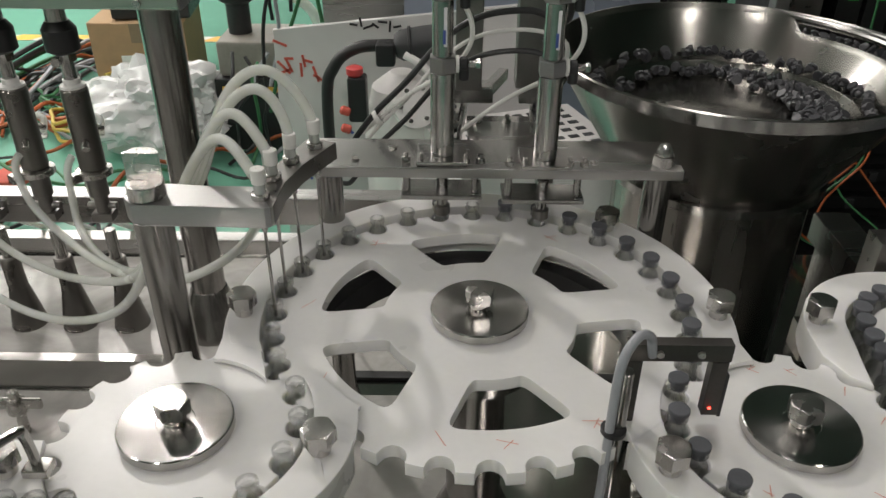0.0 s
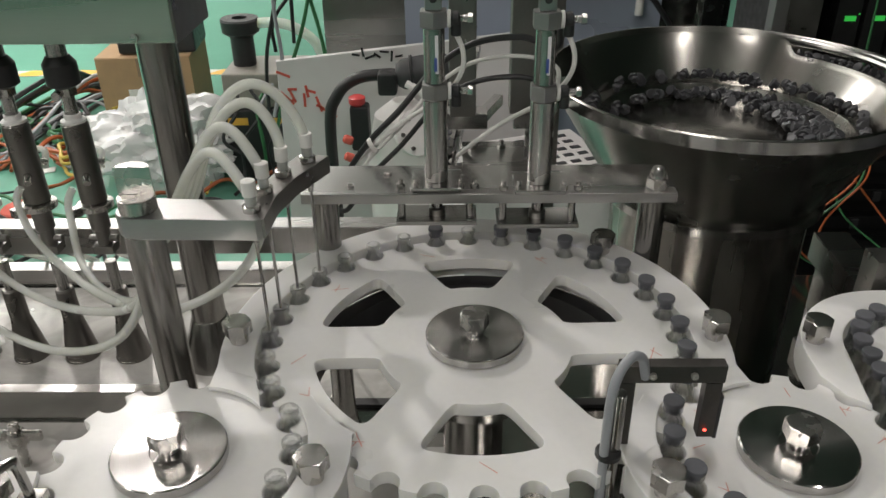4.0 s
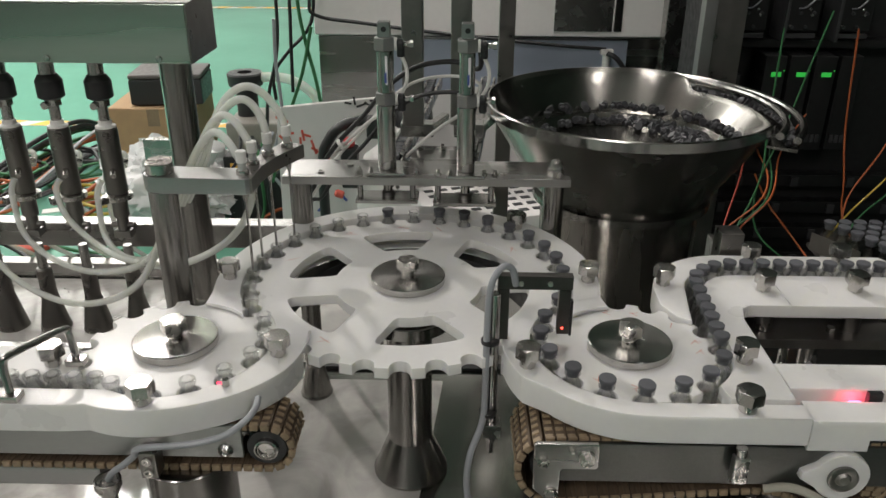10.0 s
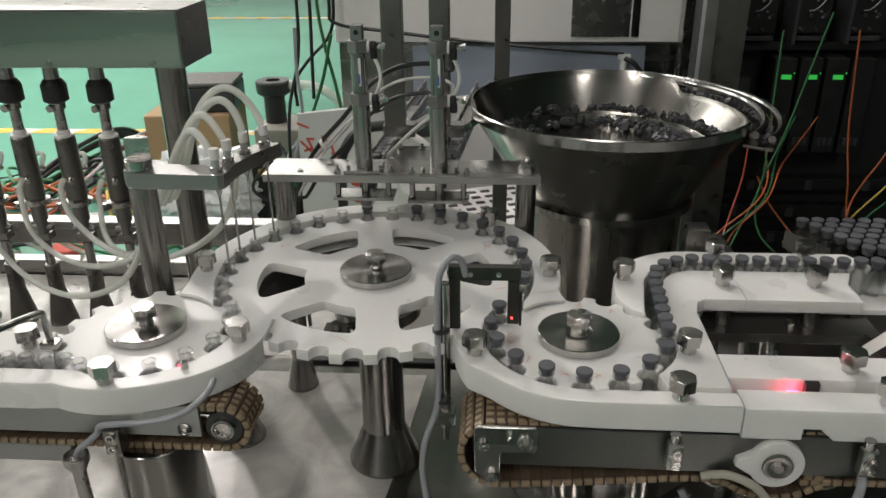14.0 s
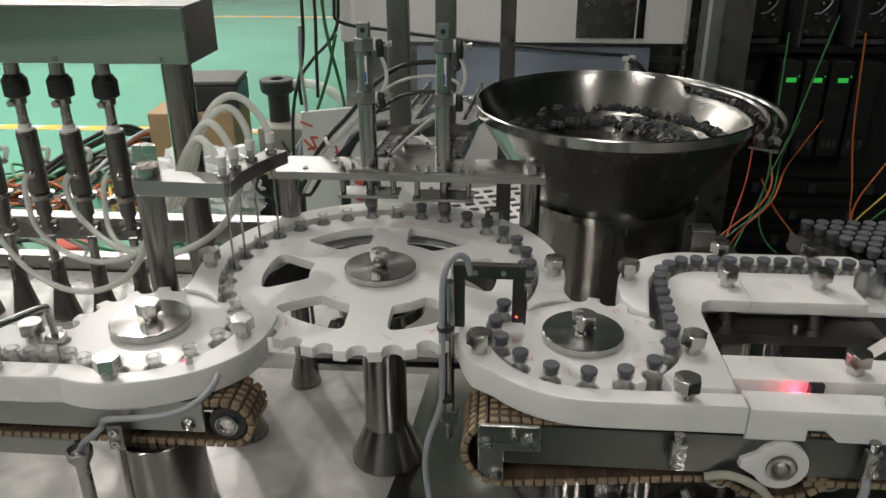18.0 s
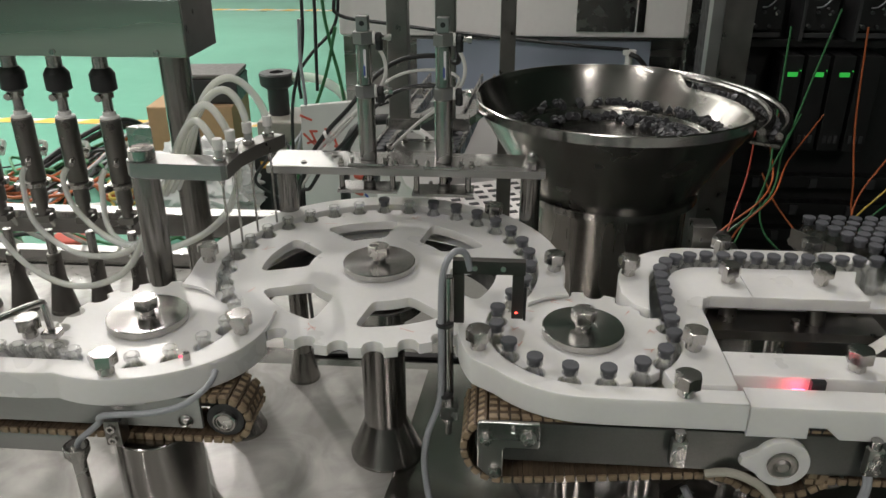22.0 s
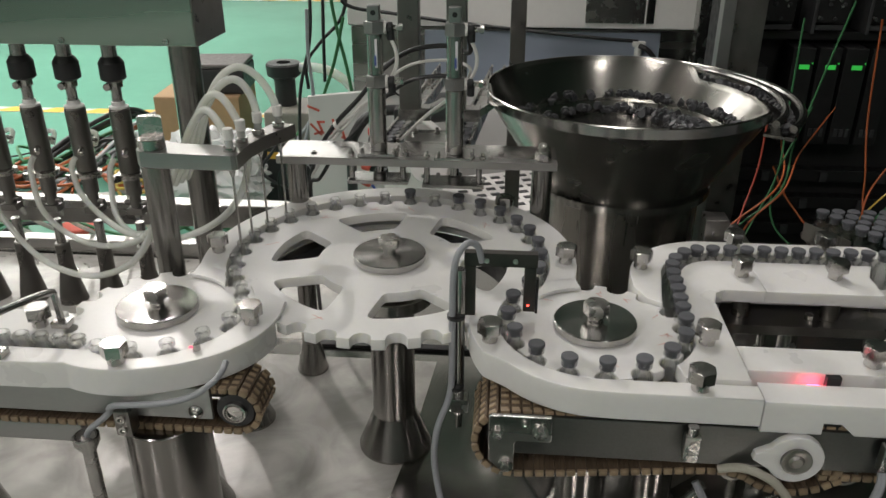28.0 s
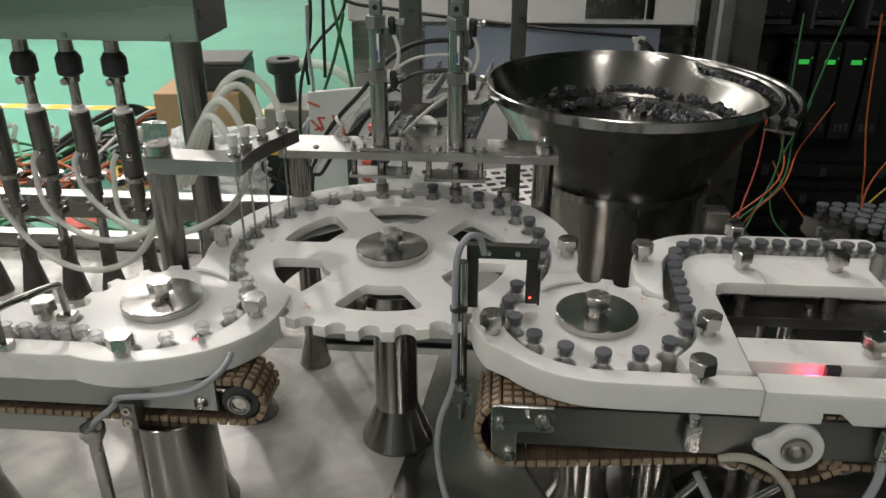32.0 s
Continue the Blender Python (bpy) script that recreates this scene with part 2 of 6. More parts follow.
def prism(poly, z0, z1, bev=0.0008, at=""):
    """A plate of the outline poly, with its rim edges chamfered."""
    bm = bmesh.new()
    vs = [bm.verts.new((x, y, z0)) for x, y in poly]
    f = bm.faces.new(vs)
    up = bmesh.ops.extrude_face_region(bm, geom=[f])
    bmesh.ops.translate(bm, verts=[g for g in up["geom"] if isinstance(g, bmesh.types.BMVert)], vec=(0, 0, z1 - z0))
    if bev:
        rim = [e for e in bm.edges if abs(e.verts[0].co.z - e.verts[1].co.z) < 1e-6 and (not at or abs(e.verts[0].co.z - (z1 if at == "top" else z0)) < 1e-6)]
        bmesh.ops.bevel(bm, geom=rim, offset=bev, segments=2, affect="EDGES", profile=0.5)
    return bm


def block(x0, x1, y0, y1, z0, z1, bev=0.0008):
    bm = bmesh.new()
    bmesh.ops.create_cube(bm, size=1)
    bmesh.ops.scale(bm, vec=(x1 - x0, y1 - y0, z1 - z0), verts=bm.verts)
    bmesh.ops.translate(bm, vec=((x0 + x1) / 2, (y0 + y1) / 2, (z0 + z1) / 2), verts=bm.verts)
    if bev:
        bmesh.ops.bevel(bm, geom=bm.edges[:], offset=bev, segments=2, affect="EDGES", profile=0.5)
    return bm


def moved(bm, m):
    bmesh.ops.transform(bm, matrix=m, verts=bm.verts)
    return bm


def joined(*bms):
    out = bmesh.new()
    for b in bms:
        me = bpy.data.meshes.new("tmp")
        b.to_mesh(me)
        b.free()
        out.from_mesh(me)
        bpy.data.meshes.remove(me)
    return out


def smooth_line(pts, n=8):
    """A Catmull-Rom line through the points."""
    p = [Vector(q) for q in pts]
    p = [2 * p[0] - p[1]] + p + [2 * p[-1] - p[-2]]
    out = []
    for i in range(1, len(p) - 2):
        for j in range(n):
            t = j / n
            out.append(0.5 * ((2 * p[i]) + (p[i + 1] - p[i - 1]) * t + (2 * p[i - 1] - 5 * p[i] + 4 * p[i + 1] - p[i + 2]) * t * t + (3 * p[i] - p[i - 1] - 3 * p[i + 1] + p[i + 2]) * t ** 3))
    return out + [p[-2]]


def soft_line(pts, n=10):
    """A B-spline led by the points, for hoses that bend with no kink."""
    p = [Vector(q) for q in pts]
    p = [p[0]] * 2 + p + [p[-1]] * 2
    out = []
    for i in range(len(p) - 3):
        for j in range(n):
            t = j / n
            out.append((p[i] * (1 - t) ** 3 + p[i + 1] * (3 * t ** 3 - 6 * t * t + 4) + p[i + 2] * (-3 * t ** 3 + 3 * t * t + 3 * t + 1) + p[i + 3] * t ** 3) / 6)
    return out + [p[-1]]


def sweep(pts, r, seg=10, n=8, inner=0.0):
    """A round tube along a smooth line through the points; with inner, a hollow one."""
    line = smooth_line(pts, n) if n > 1 else [Vector(q) for q in pts]
    bm = bmesh.new()
    side = Vector((0.31, 0.67, 0.68))

    def run(rad):
        nonlocal side
        rings = []
        for i, c in enumerate(line):
            d = (line[min(i + 1, len(line) - 1)] - line[max(i - 1, 0)]).normalized()
            side = (side - d * side.dot(d)).normalized()
            w = d.cross(side)
            rings.append([bm.verts.new(c + rad * (side * math.cos(2 * math.pi * k / seg) + w * math.sin(2 * math.pi * k / seg))) for k in range(seg)])
        for a, b in zip(rings, rings[1:]):
            for k in range(seg):
                bm.faces.new((a[k], a[(k + 1) % seg], b[(k + 1) % seg], b[k]))
        return rings

    o = run(r)
    if inner:
        side = Vector((0.31, 0.67, 0.68))
        i = run(inner)
        for a, b in ((o[0], i[0]), (o[-1], i[-1])):
            for k in range(seg):
                bm.faces.new((a[k], a[(k + 1) % seg], b[(k + 1) % seg], b[k]))
    else:
        bm.faces.new(o[0][::-1])
        bm.faces.new(o[-1])
    return bm


def hexa(af, z0, z1, bev=0.0008, turn=0.0):
    c = af / 2 / math.cos(math.pi / 6)
    return prism([(c * math.cos(math.pi / 3 * i + turn), c * math.sin(math.pi / 3 * i + turn)) for i in range(6)], z0, z1, bev)


def arc(cx, cy, r, a0, a1, n=24):
    return [(cx + r * math.cos(radians(a0 + (a1 - a0) * i / n)), cy + r * math.sin(radians(a0 + (a1 - a0) * i / n))) for i in range(n + 1)]

# ---- the plan, in metres ----
MX, MY, LX, LY, RX, RY = 0.043, 0.463, -0.147, 0.341, 0.238, 0.346
RM, RS = 0.152, 0.0755
ZG, ZB, ZW, ZV, ZT = 0.998, 0.973, 0.993, 0.9705, 0.760  # guide top and bottom, wheel top, vial foot, table
PHM, PHR, PHL = 1.0, -1.7, 2.8
T0, PER, DUR, STEPS = 0.48, 1.189, 0.31, 27


def structure(ob, label, category):
    return tagged(ob, label, category, kind="structure")


# ---- the room ----
structure(part("floor", block(-9, 9, -7, 13, -0.1, 0, 0), FLOORM), "glossy green epoxy factory floor", "floor")
structure(part("ceiling", block(-9, 9, -7, 13, CEIL, CEIL + 0.1, 0), CEILM), "dim grey factory ceiling", "ceiling")
for nm, b in (("wall_north", (-9, 9, 13, 13.2)), ("wall_south", (-9, 9, -7.2, -7.0)), ("wall_west", (-9.2, -9, -7.2, 13.2)), ("wall_east", (9, 9.2, -7.2, 13.2))):
    structure(part(nm, block(*b, 0, CEIL + 0.1, 0), WALLD if nm == "wall_south" else WALLM), "plain light painted factory wall", "wall")
LAMPM = mat("lamp_diffuser", (0.9, 0.9, 0.9), 0.5, emit=(1, 0.92, 0.9), estr=1.3)
for lx, ly, lw, ll, power in LAMPS:
    cl = empty("ceiling_lamp", pose(lx, ly, CEIL - 0.3), "unseen white strip lamp on the factory ceiling", "lamp", "ceiling lamps")
    part("housing", block(-lw / 2 - 0.03, lw / 2 + 0.03, -ll / 2 - 0.03, ll / 2 + 0.03, -0.06, 0, 0.004), WALLM, cl)
    part("hanger", rod(0.01, 0, 0.2995, seg=10), WALLM, cl)
    part("diffuser", block(-lw / 2 - 0.01, lw / 2 + 0.01, -ll / 2 - 0.01, ll / 2 + 0.01, -0.075, -0.0605, 0.003), LAMPM, cl)
# unseen dark bars, added so the table mirrors a broken-up ceiling
BARDK = mat("dark_bar_paint", (0.16, 0.14, 0.13), 0.6, 0.0, 4, 0.1)
for x0, x1, y0, y1 in ((-9, 9, 3.50, 3.56), (-2.45, -2.38, -1.0, 12.9), (-1.72, -1.62, -1.0, 12.9)):
    structure(part("ceiling_beam", block(x0, x1, y0, y1, 3.04 if x0 == -9 else 3.045, 3.10 if x0 == -9 else 3.095, 0), BARDK), "unseen dark bar added under the ceiling to break up the table's reflections", "cable tray")
for k, yy in enumerate((4.38, 9.22)):
    tape = structure(part("floor_marking", block(-9, 9, yy - 0.05, yy + 0.05, 0.0005, 0.002, 0), TAPEDK), "yellow and pale striped marking tape on the green floor", "floor marking")
    bm = bmesh.new()
    for i in range(-32, 32):
        x = i * 0.28
        q = [(x, -0.05), (x + 0.16, -0.05), (x + 0.24, 0.05), (x + 0.08, 0.05)]
        bm.faces.new([bm.verts.new((a, yy + b, 0.004)) for a, b in q])
    tagged(part("stripes", bm, YELLOW, tape), kind="stuff")

# ---- the machine's table ----
tbl = structure(part("machine_table", block(-1.6, 1.5, -0.16, 0.93, ZT - 0.012, ZT, 0.002), TABLE), "mirror-bright stainless machine table top", "machine table")
part("skirt", block(-1.58, 1.48, -0.14, 0.9, 0.12, ZT - 0.0125, 0.004), STEELX, tbl)
beam = structure(part("back_rail", block(-1.6, -0.02, 0.852, 0.882, 0.842, 0.880, 0.002), STEELX), "stainless square rail behind the dosing pumps", "rail")
for x in (-1.4, -0.72, -0.06):
    part("rail_post", block(x - 0.015, x + 0.015, 0.855, 0.879, ZT, 0.8418, 0.001), STEEL, beam)
structure(part("table_lip", block(-1.6, 0.0, 0.905, 0.93, ZT, 0.786, 0.002), STEELX), "folded stainless lip along the table's back edge", "table lip")
structure(part("cover_rail", block(-1.6, -0.285, 0.632, 0.646, ZT, 0.800, 0.001), STEELX), "low stainless rail standing on the table", "rail")

for outline in ([(-1.58, -0.14), (0.085, -0.14), (0.03, 0.22), (0.06, 0.46), (0.075, 0.628), (-1.58, 0.628)], [(-1.58, 0.668), (-0.01, 0.668), (0.0, 0.80), (-0.015, 0.90), (-1.58, 0.90)]):
    structure(part("protective_film", prism(outline, ZT + 0.0006, ZT + 0.0009, 0), FILM), "scuffed clear protective film on the steel table", "film")

# ---- bolts ----


def bolt_head(af, z0, z1):
    """A hexagon head whose corners are cut by a shallow cone on top."""
    c, n = af / 2 / math.cos(math.pi / 6), 24
    bm = bmesh.new()
    rings = []
    for lift in (0, 1, 2):
        ring = []
        for i in range(n):
            w = 2 * math.pi * i / n
            r = af / 2 / math.cos((w % (math.pi / 3)) - math.pi / 6)
            z = z0 if lift == 0 else z1 - (r - af / 2 * 0.95) * 0.55 if lift == 1 else z1
            if lift == 2:
                r = af / 2 * 0.95
            ring.append(bm.verts.new((r * math.cos(w), r * math.sin(w), z)))
        rings.append(ring)
    for a, b in zip(rings, rings[1:]):
        for i in range(n):
            bm.faces.new((a[i], a[(i + 1) % n], b[(i + 1) % n], b[i]))
    bm.faces.new(rings[0][::-1])
    bm.faces.new(rings[2])
    return bm


def hex_bolt(x, y, z, turn=0.0, stem=0.0085):
    ob = part("hex_bolt", joined(moved(bolt_head(0.0185, stem, stem + 0.0105), pose(0, 0, 0, 0, 0, turn)), rod(0.0066, 0, stem + 0.0005, seg=20)), CHROME)
    ob.matrix_world = pose(x, y, z)
    return tagged(ob, "polished stainless hexagon bolt in the white guide", "bolt", "guide bolts")


# ---- star wheels ----


def plate_with_holes(loops, z0, z1, bev):
    bm = bmesh.new()
    for loop in loops:
        vs = [bm.verts.new((x, y, z0)) for x, y in loop]
        for a, b in zip(vs, vs[1:] + vs[:1]):
            bm.edges.new((a, b))
    bmesh.ops.triangle_fill(bm, edges=bm.edges[:], use_beauty=True)
    rim = [e for e in bm.edges if len(e.link_faces) == 1]
    up = bmesh.ops.extrude_face_region(bm, geom=bm.faces[:])
    bmesh.ops.translate(bm, verts=[g for g in up["geom"] if isinstance(g, bmesh.types.BMVert)], vec=(0, 0, z1 - z0))
    bmesh.ops.recalc_face_normals(bm, faces=bm.faces)
    if bev:
        es = [e for e in bm.edges if len(e.link_faces) == 2 and abs(e.verts[0].co.z - e.verts[1].co.z) < 1e-6 and e.calc_face_angle(0) > 1]
        bmesh.ops.bevel(bm, geom=es, offset=bev, segments=2, affect="EDGES", profile=0.5, clamp_overlap=True)
    return bm


def star_loop(n, pitch, tip, pocket, phase):
    """The toothed rim: n round pockets on the pitch circle, with flat teeth between."""
    pts = []
    half = math.degrees(math.asin(pocket / tip)) * 1.04
    for k in range(n):
        a = phase + 360 / n * k
        c, s = math.cos(radians(a)), math.sin(radians(a))
        for j in range(9):
            w = radians(a + 180 + 80 - 20 * j)
            pts.append((pitch * c + pocket * math.cos(w), pitch * s + pocket * math.sin(w)))
        for f in (0.02, 0.5, 0.98):
            b = a + half + (360 / n - 2 * half) * f
            pts.append((tip * math.cos(radians(b)), tip * math.sin(radians(b))))
    return pts


def window_loop(r0, r1, spoke, mid, rnd=0.009):
    """A rounded opening between two spokes."""
    raw = []
    for r in (r0, r1):
        h = radians(30) - math.asin(spoke / r)
        raw.append([(r * math.cos(w), r * math.sin(w)) for w in (radians(mid) + h * (1 - 2 * i / 10) for i in range(11))])
    line = raw[0] + raw[1][::-1]
    out, n = [], len(line)
    for i, p in enumerate(line):
        a, b = Vector(line[i - 1]), Vector(line[(i + 1) % n])
        v = Vector(p)
        if i in (0, 10, 11, 21):
            d0, d1 = (a - v), (b - v)
            d0, d1 = d0.normalized() * min(rnd, d0.length * 0.95), d1.normalized() * min(rnd, d1.length * 0.95)
            for t in (0, 0.25, 0.5, 0.75, 1):
                q = (v + d0) * (1 - t) ** 2 + v * 2 * t * (1 - t) + (v + d1) * t * t
                out.append(tuple(q))
        else:
            out.append(p)
    return out


def hub(parent, r, z):
    d = part("hub_disc", lathe([(r - 0.0012, z), (r, z + 0.001), (r, z + 0.0070), (r - 0.0009, z + 0.0078), (0.012, z + 0.0078), (0.0115, z + 0.0072)], 96), HUBST, parent, "turned stainless hub disc")
    part("hub_bolt", joined(moved(bolt_head(0.0190, z + 0.0140, z + 0.0245), pose(0, 0, 0, 0, 0, 12)), rod(0.0065, z + 0.0074, z + 0.0155, seg=20)), CHROME, parent, "polished hexagon bolt")
    return d


RED = mat("red_marker", (0.55, 0.10, 0.07), 0.7)
FAINT = mat("faint_red_pen", (0.60, 0.25, 0.19), 0.7, 0.0, 900, 0.35)


def marks(parent, spots):
    """Thin, worn felt-pen strokes: some single, some crossed, none alike."""
    for k, (x, y, a, l) in enumerate(spots):
        bm = bmesh.new()
        for n in range(1 + (k * 7) % 3):
            turn, off, ln = radians(n * 64 + (k * 29) % 40), 0.0022 * n, l * (1 - 0.3 * n)
            c, sn = math.cos(turn), math.sin(turn)
            q = [(-ln / 2, -0.00022), (ln / 2, -0.00034), (ln / 2, 0.00034), (-ln / 2, 0.00022)]
            bm.faces.new([bm.verts.new((u * c - v * sn + off, u * sn + v * c - off * 0.6, 0.0002 + 0.0001 * n)) for u, v in q])
        part("pen_mark", moved(bm, pose(x, y, ZW + 0.0003, 0, 0, a)), FAINT, parent, "faint red felt-pen marks")


def star_wheel(x, y, n, pitch, tip, phase, label, windows=False):
    w = empty("star_wheel", pose(x, y, 0), label, "star wheel", "star wheels")
    loops = [star_loop(n, pitch, tip, 0.0088, phase)]
    if windows:
        loops += [window_loop(0.0725, 0.1195, 0.0195, -81 + 60 * k, 0.011) for k in range(6)]
    part("wheel", plate_with_holes(loops, ZW - 0.010, ZW, 0.0016), WHITE, w)
    hub(w, 0.0365 if windows else 0.0352, ZW)
    return w


wheel_m = star_wheel(MX, MY, 32, RM, 0.1545, PHM, "large white plastic star wheel with six windows and 32 pockets", True)
wheel_l = star_wheel(LX, LY, 16, RS, 0.0775, PHL, "small white plastic star wheel with a steel hub feeding empty vials")
wheel_r = star_wheel(RX, RY, 16, RS, 0.0775, PHR, "small white plastic star wheel with red pen marks carrying stoppered vials")
marks(wheel_m, [(0.13 * math.cos(radians(a)), 0.13 * math.sin(radians(a)), a + 40, 0.014) for a in (-102, -84, -58, -20, 60, 130, 175, 215)])
marks(wheel_r, [(0.058 * math.cos(radians(a)), 0.058 * math.sin(radians(a)), a + 20, 0.009) for a in (-60, -5, 10, 40, 75, 100, 150, 235, 265)])

# ---- white guides ----


def inset(poly, d):
    """The outline moved inwards by d."""
    turn = 1 if sum(a[0] * b[1] - b[0] * a[1] for a, b in zip(poly, poly[1:] + poly[:1])) > 0 else -1
    out = []
    for i, p in enumerate(poly):
        a, b = Vector(poly[i - 1]), Vector(poly[(i + 1) % len(poly)])
        e0, e1, t = Vector(p) - a, b - Vector(p), b - a
        if e0.length < 1e-6 or e1.length < 1e-6 or e0.normalized().dot(e1.normalized()) < 0.5:
            out.append(tuple(p))
            continue
        t.normalize()
        out.append((p[0] - turn * t.y * d, p[1] + turn * t.x * d))
    return out


def guide(name, upper, lower, label, z0=ZB, z1=ZG):
    """A thick plastic guide: the body clear of the wheels, and a lip that reaches over them."""
    g = empty(name, None, label, "guide", "white guides")
    if lower is None:
        part("plate", prism(upper, z0, z1, 0.0014), WHITE, g)
    else:
        part("plate", prism(lower, z0, z1, 0.0014), WHITE, g)
        part("lip", prism(inset(upper, 0.0003), ZW + 0.0012, z1 - 0.0003, 0.0008, "top"), WHITE, g)
    return g


RI, RO = 0.1607, 0.187
up = arc(MX, MY, RO, -11, 191, 60) + arc(LX, LY, 0.063, 84, 42, 8) + arc(MX, MY, RI, 204, -23, 60) + arc(RX, RY, 0.063, 138, 97, 8)
lo = arc(MX, MY, RO, -5, 185, 60) + arc(LX, LY, 0.0795, 80, 60, 8) + arc(MX, MY, RI, 194, -14, 60) + arc(RX, RY, 0.0795, 120, 100, 8)
guide("ring_guide", up, lo, "white plastic ring guide round the back of the large star wheel")

# the left front guide, round the small wheel


def bulge(a0):
    out = []
    for i in range(31):
        a = a0 + (-112 - a0) * i / 30
        f = min(max((a + 75) / 65, 0), 1)
        out += arc(LX, LY, 0.1005 + 0.0115 * f * f * (3 - 2 * f), a, a, 1)[:1]
    return out


up = arc(LX, LY, 0.0837, -92, 33, 30) + arc(MX, MY, 0.130, 211, 233, 10) + bulge(8) + [(-0.205, 0.246), (-1.3, 0.246), (-1.3, 0.2675), (-0.175, 0.2675), (-0.155, 0.2590)]
lo = arc(LX, LY, 0.0837, -92, 3, 30) + arc(MX, MY, 0.158, 228.3, 237, 8) + bulge(-8) + [(-0.205, 0.246), (-1.3, 0.246), (-1.3, 0.2675), (-0.175, 0.2675), (-0.155, 0.2590)]
guide("front_guide", up, lo, "white plastic infeed guide with a rounded end")
guide("infeed_plate", [(-1.3, 0.2855), (-0.204, 0.2855), (-0.218, 0.31), (-0.222, 0.326), (-1.3, 0.326)], None, "white plastic infeed plate beside the small star wheel")

# the right front guide
up = arc(RX, RY, 0.0837, 149, 270, 30) + [(0.300, 0.2625), (0.352, 0.2625), (0.352, 0.245), (0.25, 0.245)] + arc(RX, RY, 0.1005, 265, 222, 12) + arc(RX, RY, 0.108, 210, 172, 10) + arc(MX, MY, 0.130, -53, -31, 10)
lo = arc(RX, RY, 0.0837, 177, 270, 30) + [(0.300, 0.2625), (0.352, 0.2625), (0.352, 0.245), (0.25, 0.245)] + arc(RX, RY, 0.1005, 265, 222, 12) + arc(RX, RY, 0.108, 210, 188, 8) + arc(MX, MY, 0.158, -57, -48.3, 8)
guide("front_guide", up, lo, "white plastic outfeed guide curved round the small star wheel")
rail = empty("outfeed_rail", None, "white plastic outfeed rail notched underneath for a sensor", "guide", "white guides")
for nm, (xa, xb), prof in (("rail", (0, 0), [(0.3535, -0.0305), (0.3985, -0.0305), (0.3985, -0.0205), (0.411, -0.0205), (0.422, -0.0305), (0.60, -0.0305), (0.60, -0.003), (0.3535, -0.003)]), ("rail_extension", (0, 0), [(0.6005, -0.0305), (0.9, -0.0305), (0.9, -0.003), (0.6005, -0.003)])):
    part(nm, moved(prism(prof, 0, 0.0255, 0.0011), Matrix.Translation((0, 0.272, ZG)) @ pose(0, 0, 0, 90)), WHITE, rail)
guide("outfeed_plate", [(0.3495, 0.2835), (0.9, 0.2835), (0.9, 0.3185), (0.3495, 0.3185)], None, "white plastic plate along the outfeed belt")
up = arc(RX, RY, 0.0837, -46, 6, 14) + [(0.3268, 0.44)] + arc(0.366, 0.4375, 0.0392, 176, 90, 10) + [(0.40, 0.4767), (0.40, 0.415), (0.362, 0.415), (0.354, 0.409), (0.349, 0.39), (0.349, 0.2685), (0.30, 0.2685)]
cg = guide("corner_guide", up, None, "white plastic angled guide inside the vial channel", ZG - 0.013)
part("straight_plate", prism([(0.4001, 0.4767), (0.4001, 0.415), (0.506, 0.415), (0.506, 0.452), (0.517, 0.4767)], ZG - 0.013, ZG, 0.0012), WHITE, cg)
up = [(0.3012, 0.384), (0.3032, 0.40), (0.3095, 0.44)] + arc(0.366, 0.4375, 0.0565, 176, 90, 12) + [(0.40, 0.494), (0.40, 0.522), (0.39, 0.522)] + arc(0.366, 0.436, 0.0865, 90, 178, 14) + [(0.2795, 0.415), (0.289, 0.393)]
cg = guide("corner_guide", up, None, "white plastic curved guide outside the vial channel")
part("straight_plate", prism([(0.4001, 0.494), (0.4001, 0.522), (0.53, 0.522), (0.545, 0.494)], ZB, ZG, 0.0012), WHITE, cg)
for x, y, a in ((-0.055, 0.320, 5), (-0.142, 0.251, 20), (-0.131, 0.455, 10), (0.291, 0.455, 0), (0.219, 0.459, 12), (0.326, 0.320, 8), (0.307, 0.254, 22), (0.149, 0.309, 14), (0.385, 0.446, 4), (0.472, 0.447, 25), (0.448, 0.298, 16), (0.157, 0.585, 0), (0.392, 0.508, 6), (0.482, 0.508, 18), (-0.232, 0.300, 10)):
    hex_bolt(x, y, ZG, a)
hex_bolt(0.462, 0.2585, ZG - 0.003, 5)

# ---- slide plates that carry the vials round the wheels ----
bm = prism(arc(MX, MY, 0.183, -22, 214, 50) + arc(MX, MY, 0.139, 214, -22, 50), ZV - 0.006, ZV, 0.0005)
tagged(part("slide_plate", bm, WHITE), "white plastic slide plate under the large star wheel's vials", "plate", kind="structure")
bm = prism(arc(LX, LY, 0.088, -105, 46, 24) + arc(LX, LY, 0.05, 46, -105, 14), ZV - 0.0068, ZV - 0.0008, 0.0005)
tagged(part("slide_plate", bm, WHITE), "white plastic slide plate under the infeed wheel's vials", "plate", kind="structure")
bm = prism(arc(RX, RY, 0.09, 138, 290, 20) + [(0.30, 0.27), (0.345, 0.30), (0.349, 0.40), (0.372, 0.45), (1.5, 0.46), (1.5, 0.515), (0.36, 0.515), (0.30, 0.46), (0.285, 0.40)] + arc(RX, RY, 0.055, 60, 0, 6) + arc(RX, RY, 0.055, 300, 138, 10), ZV - 0.006, ZV, 0.0005)
tagged(part("slide_plate", bm, WHITE), "white plastic slide plate under the stoppered vials", "plate", kind="structure")

# ---- posts on the table ----


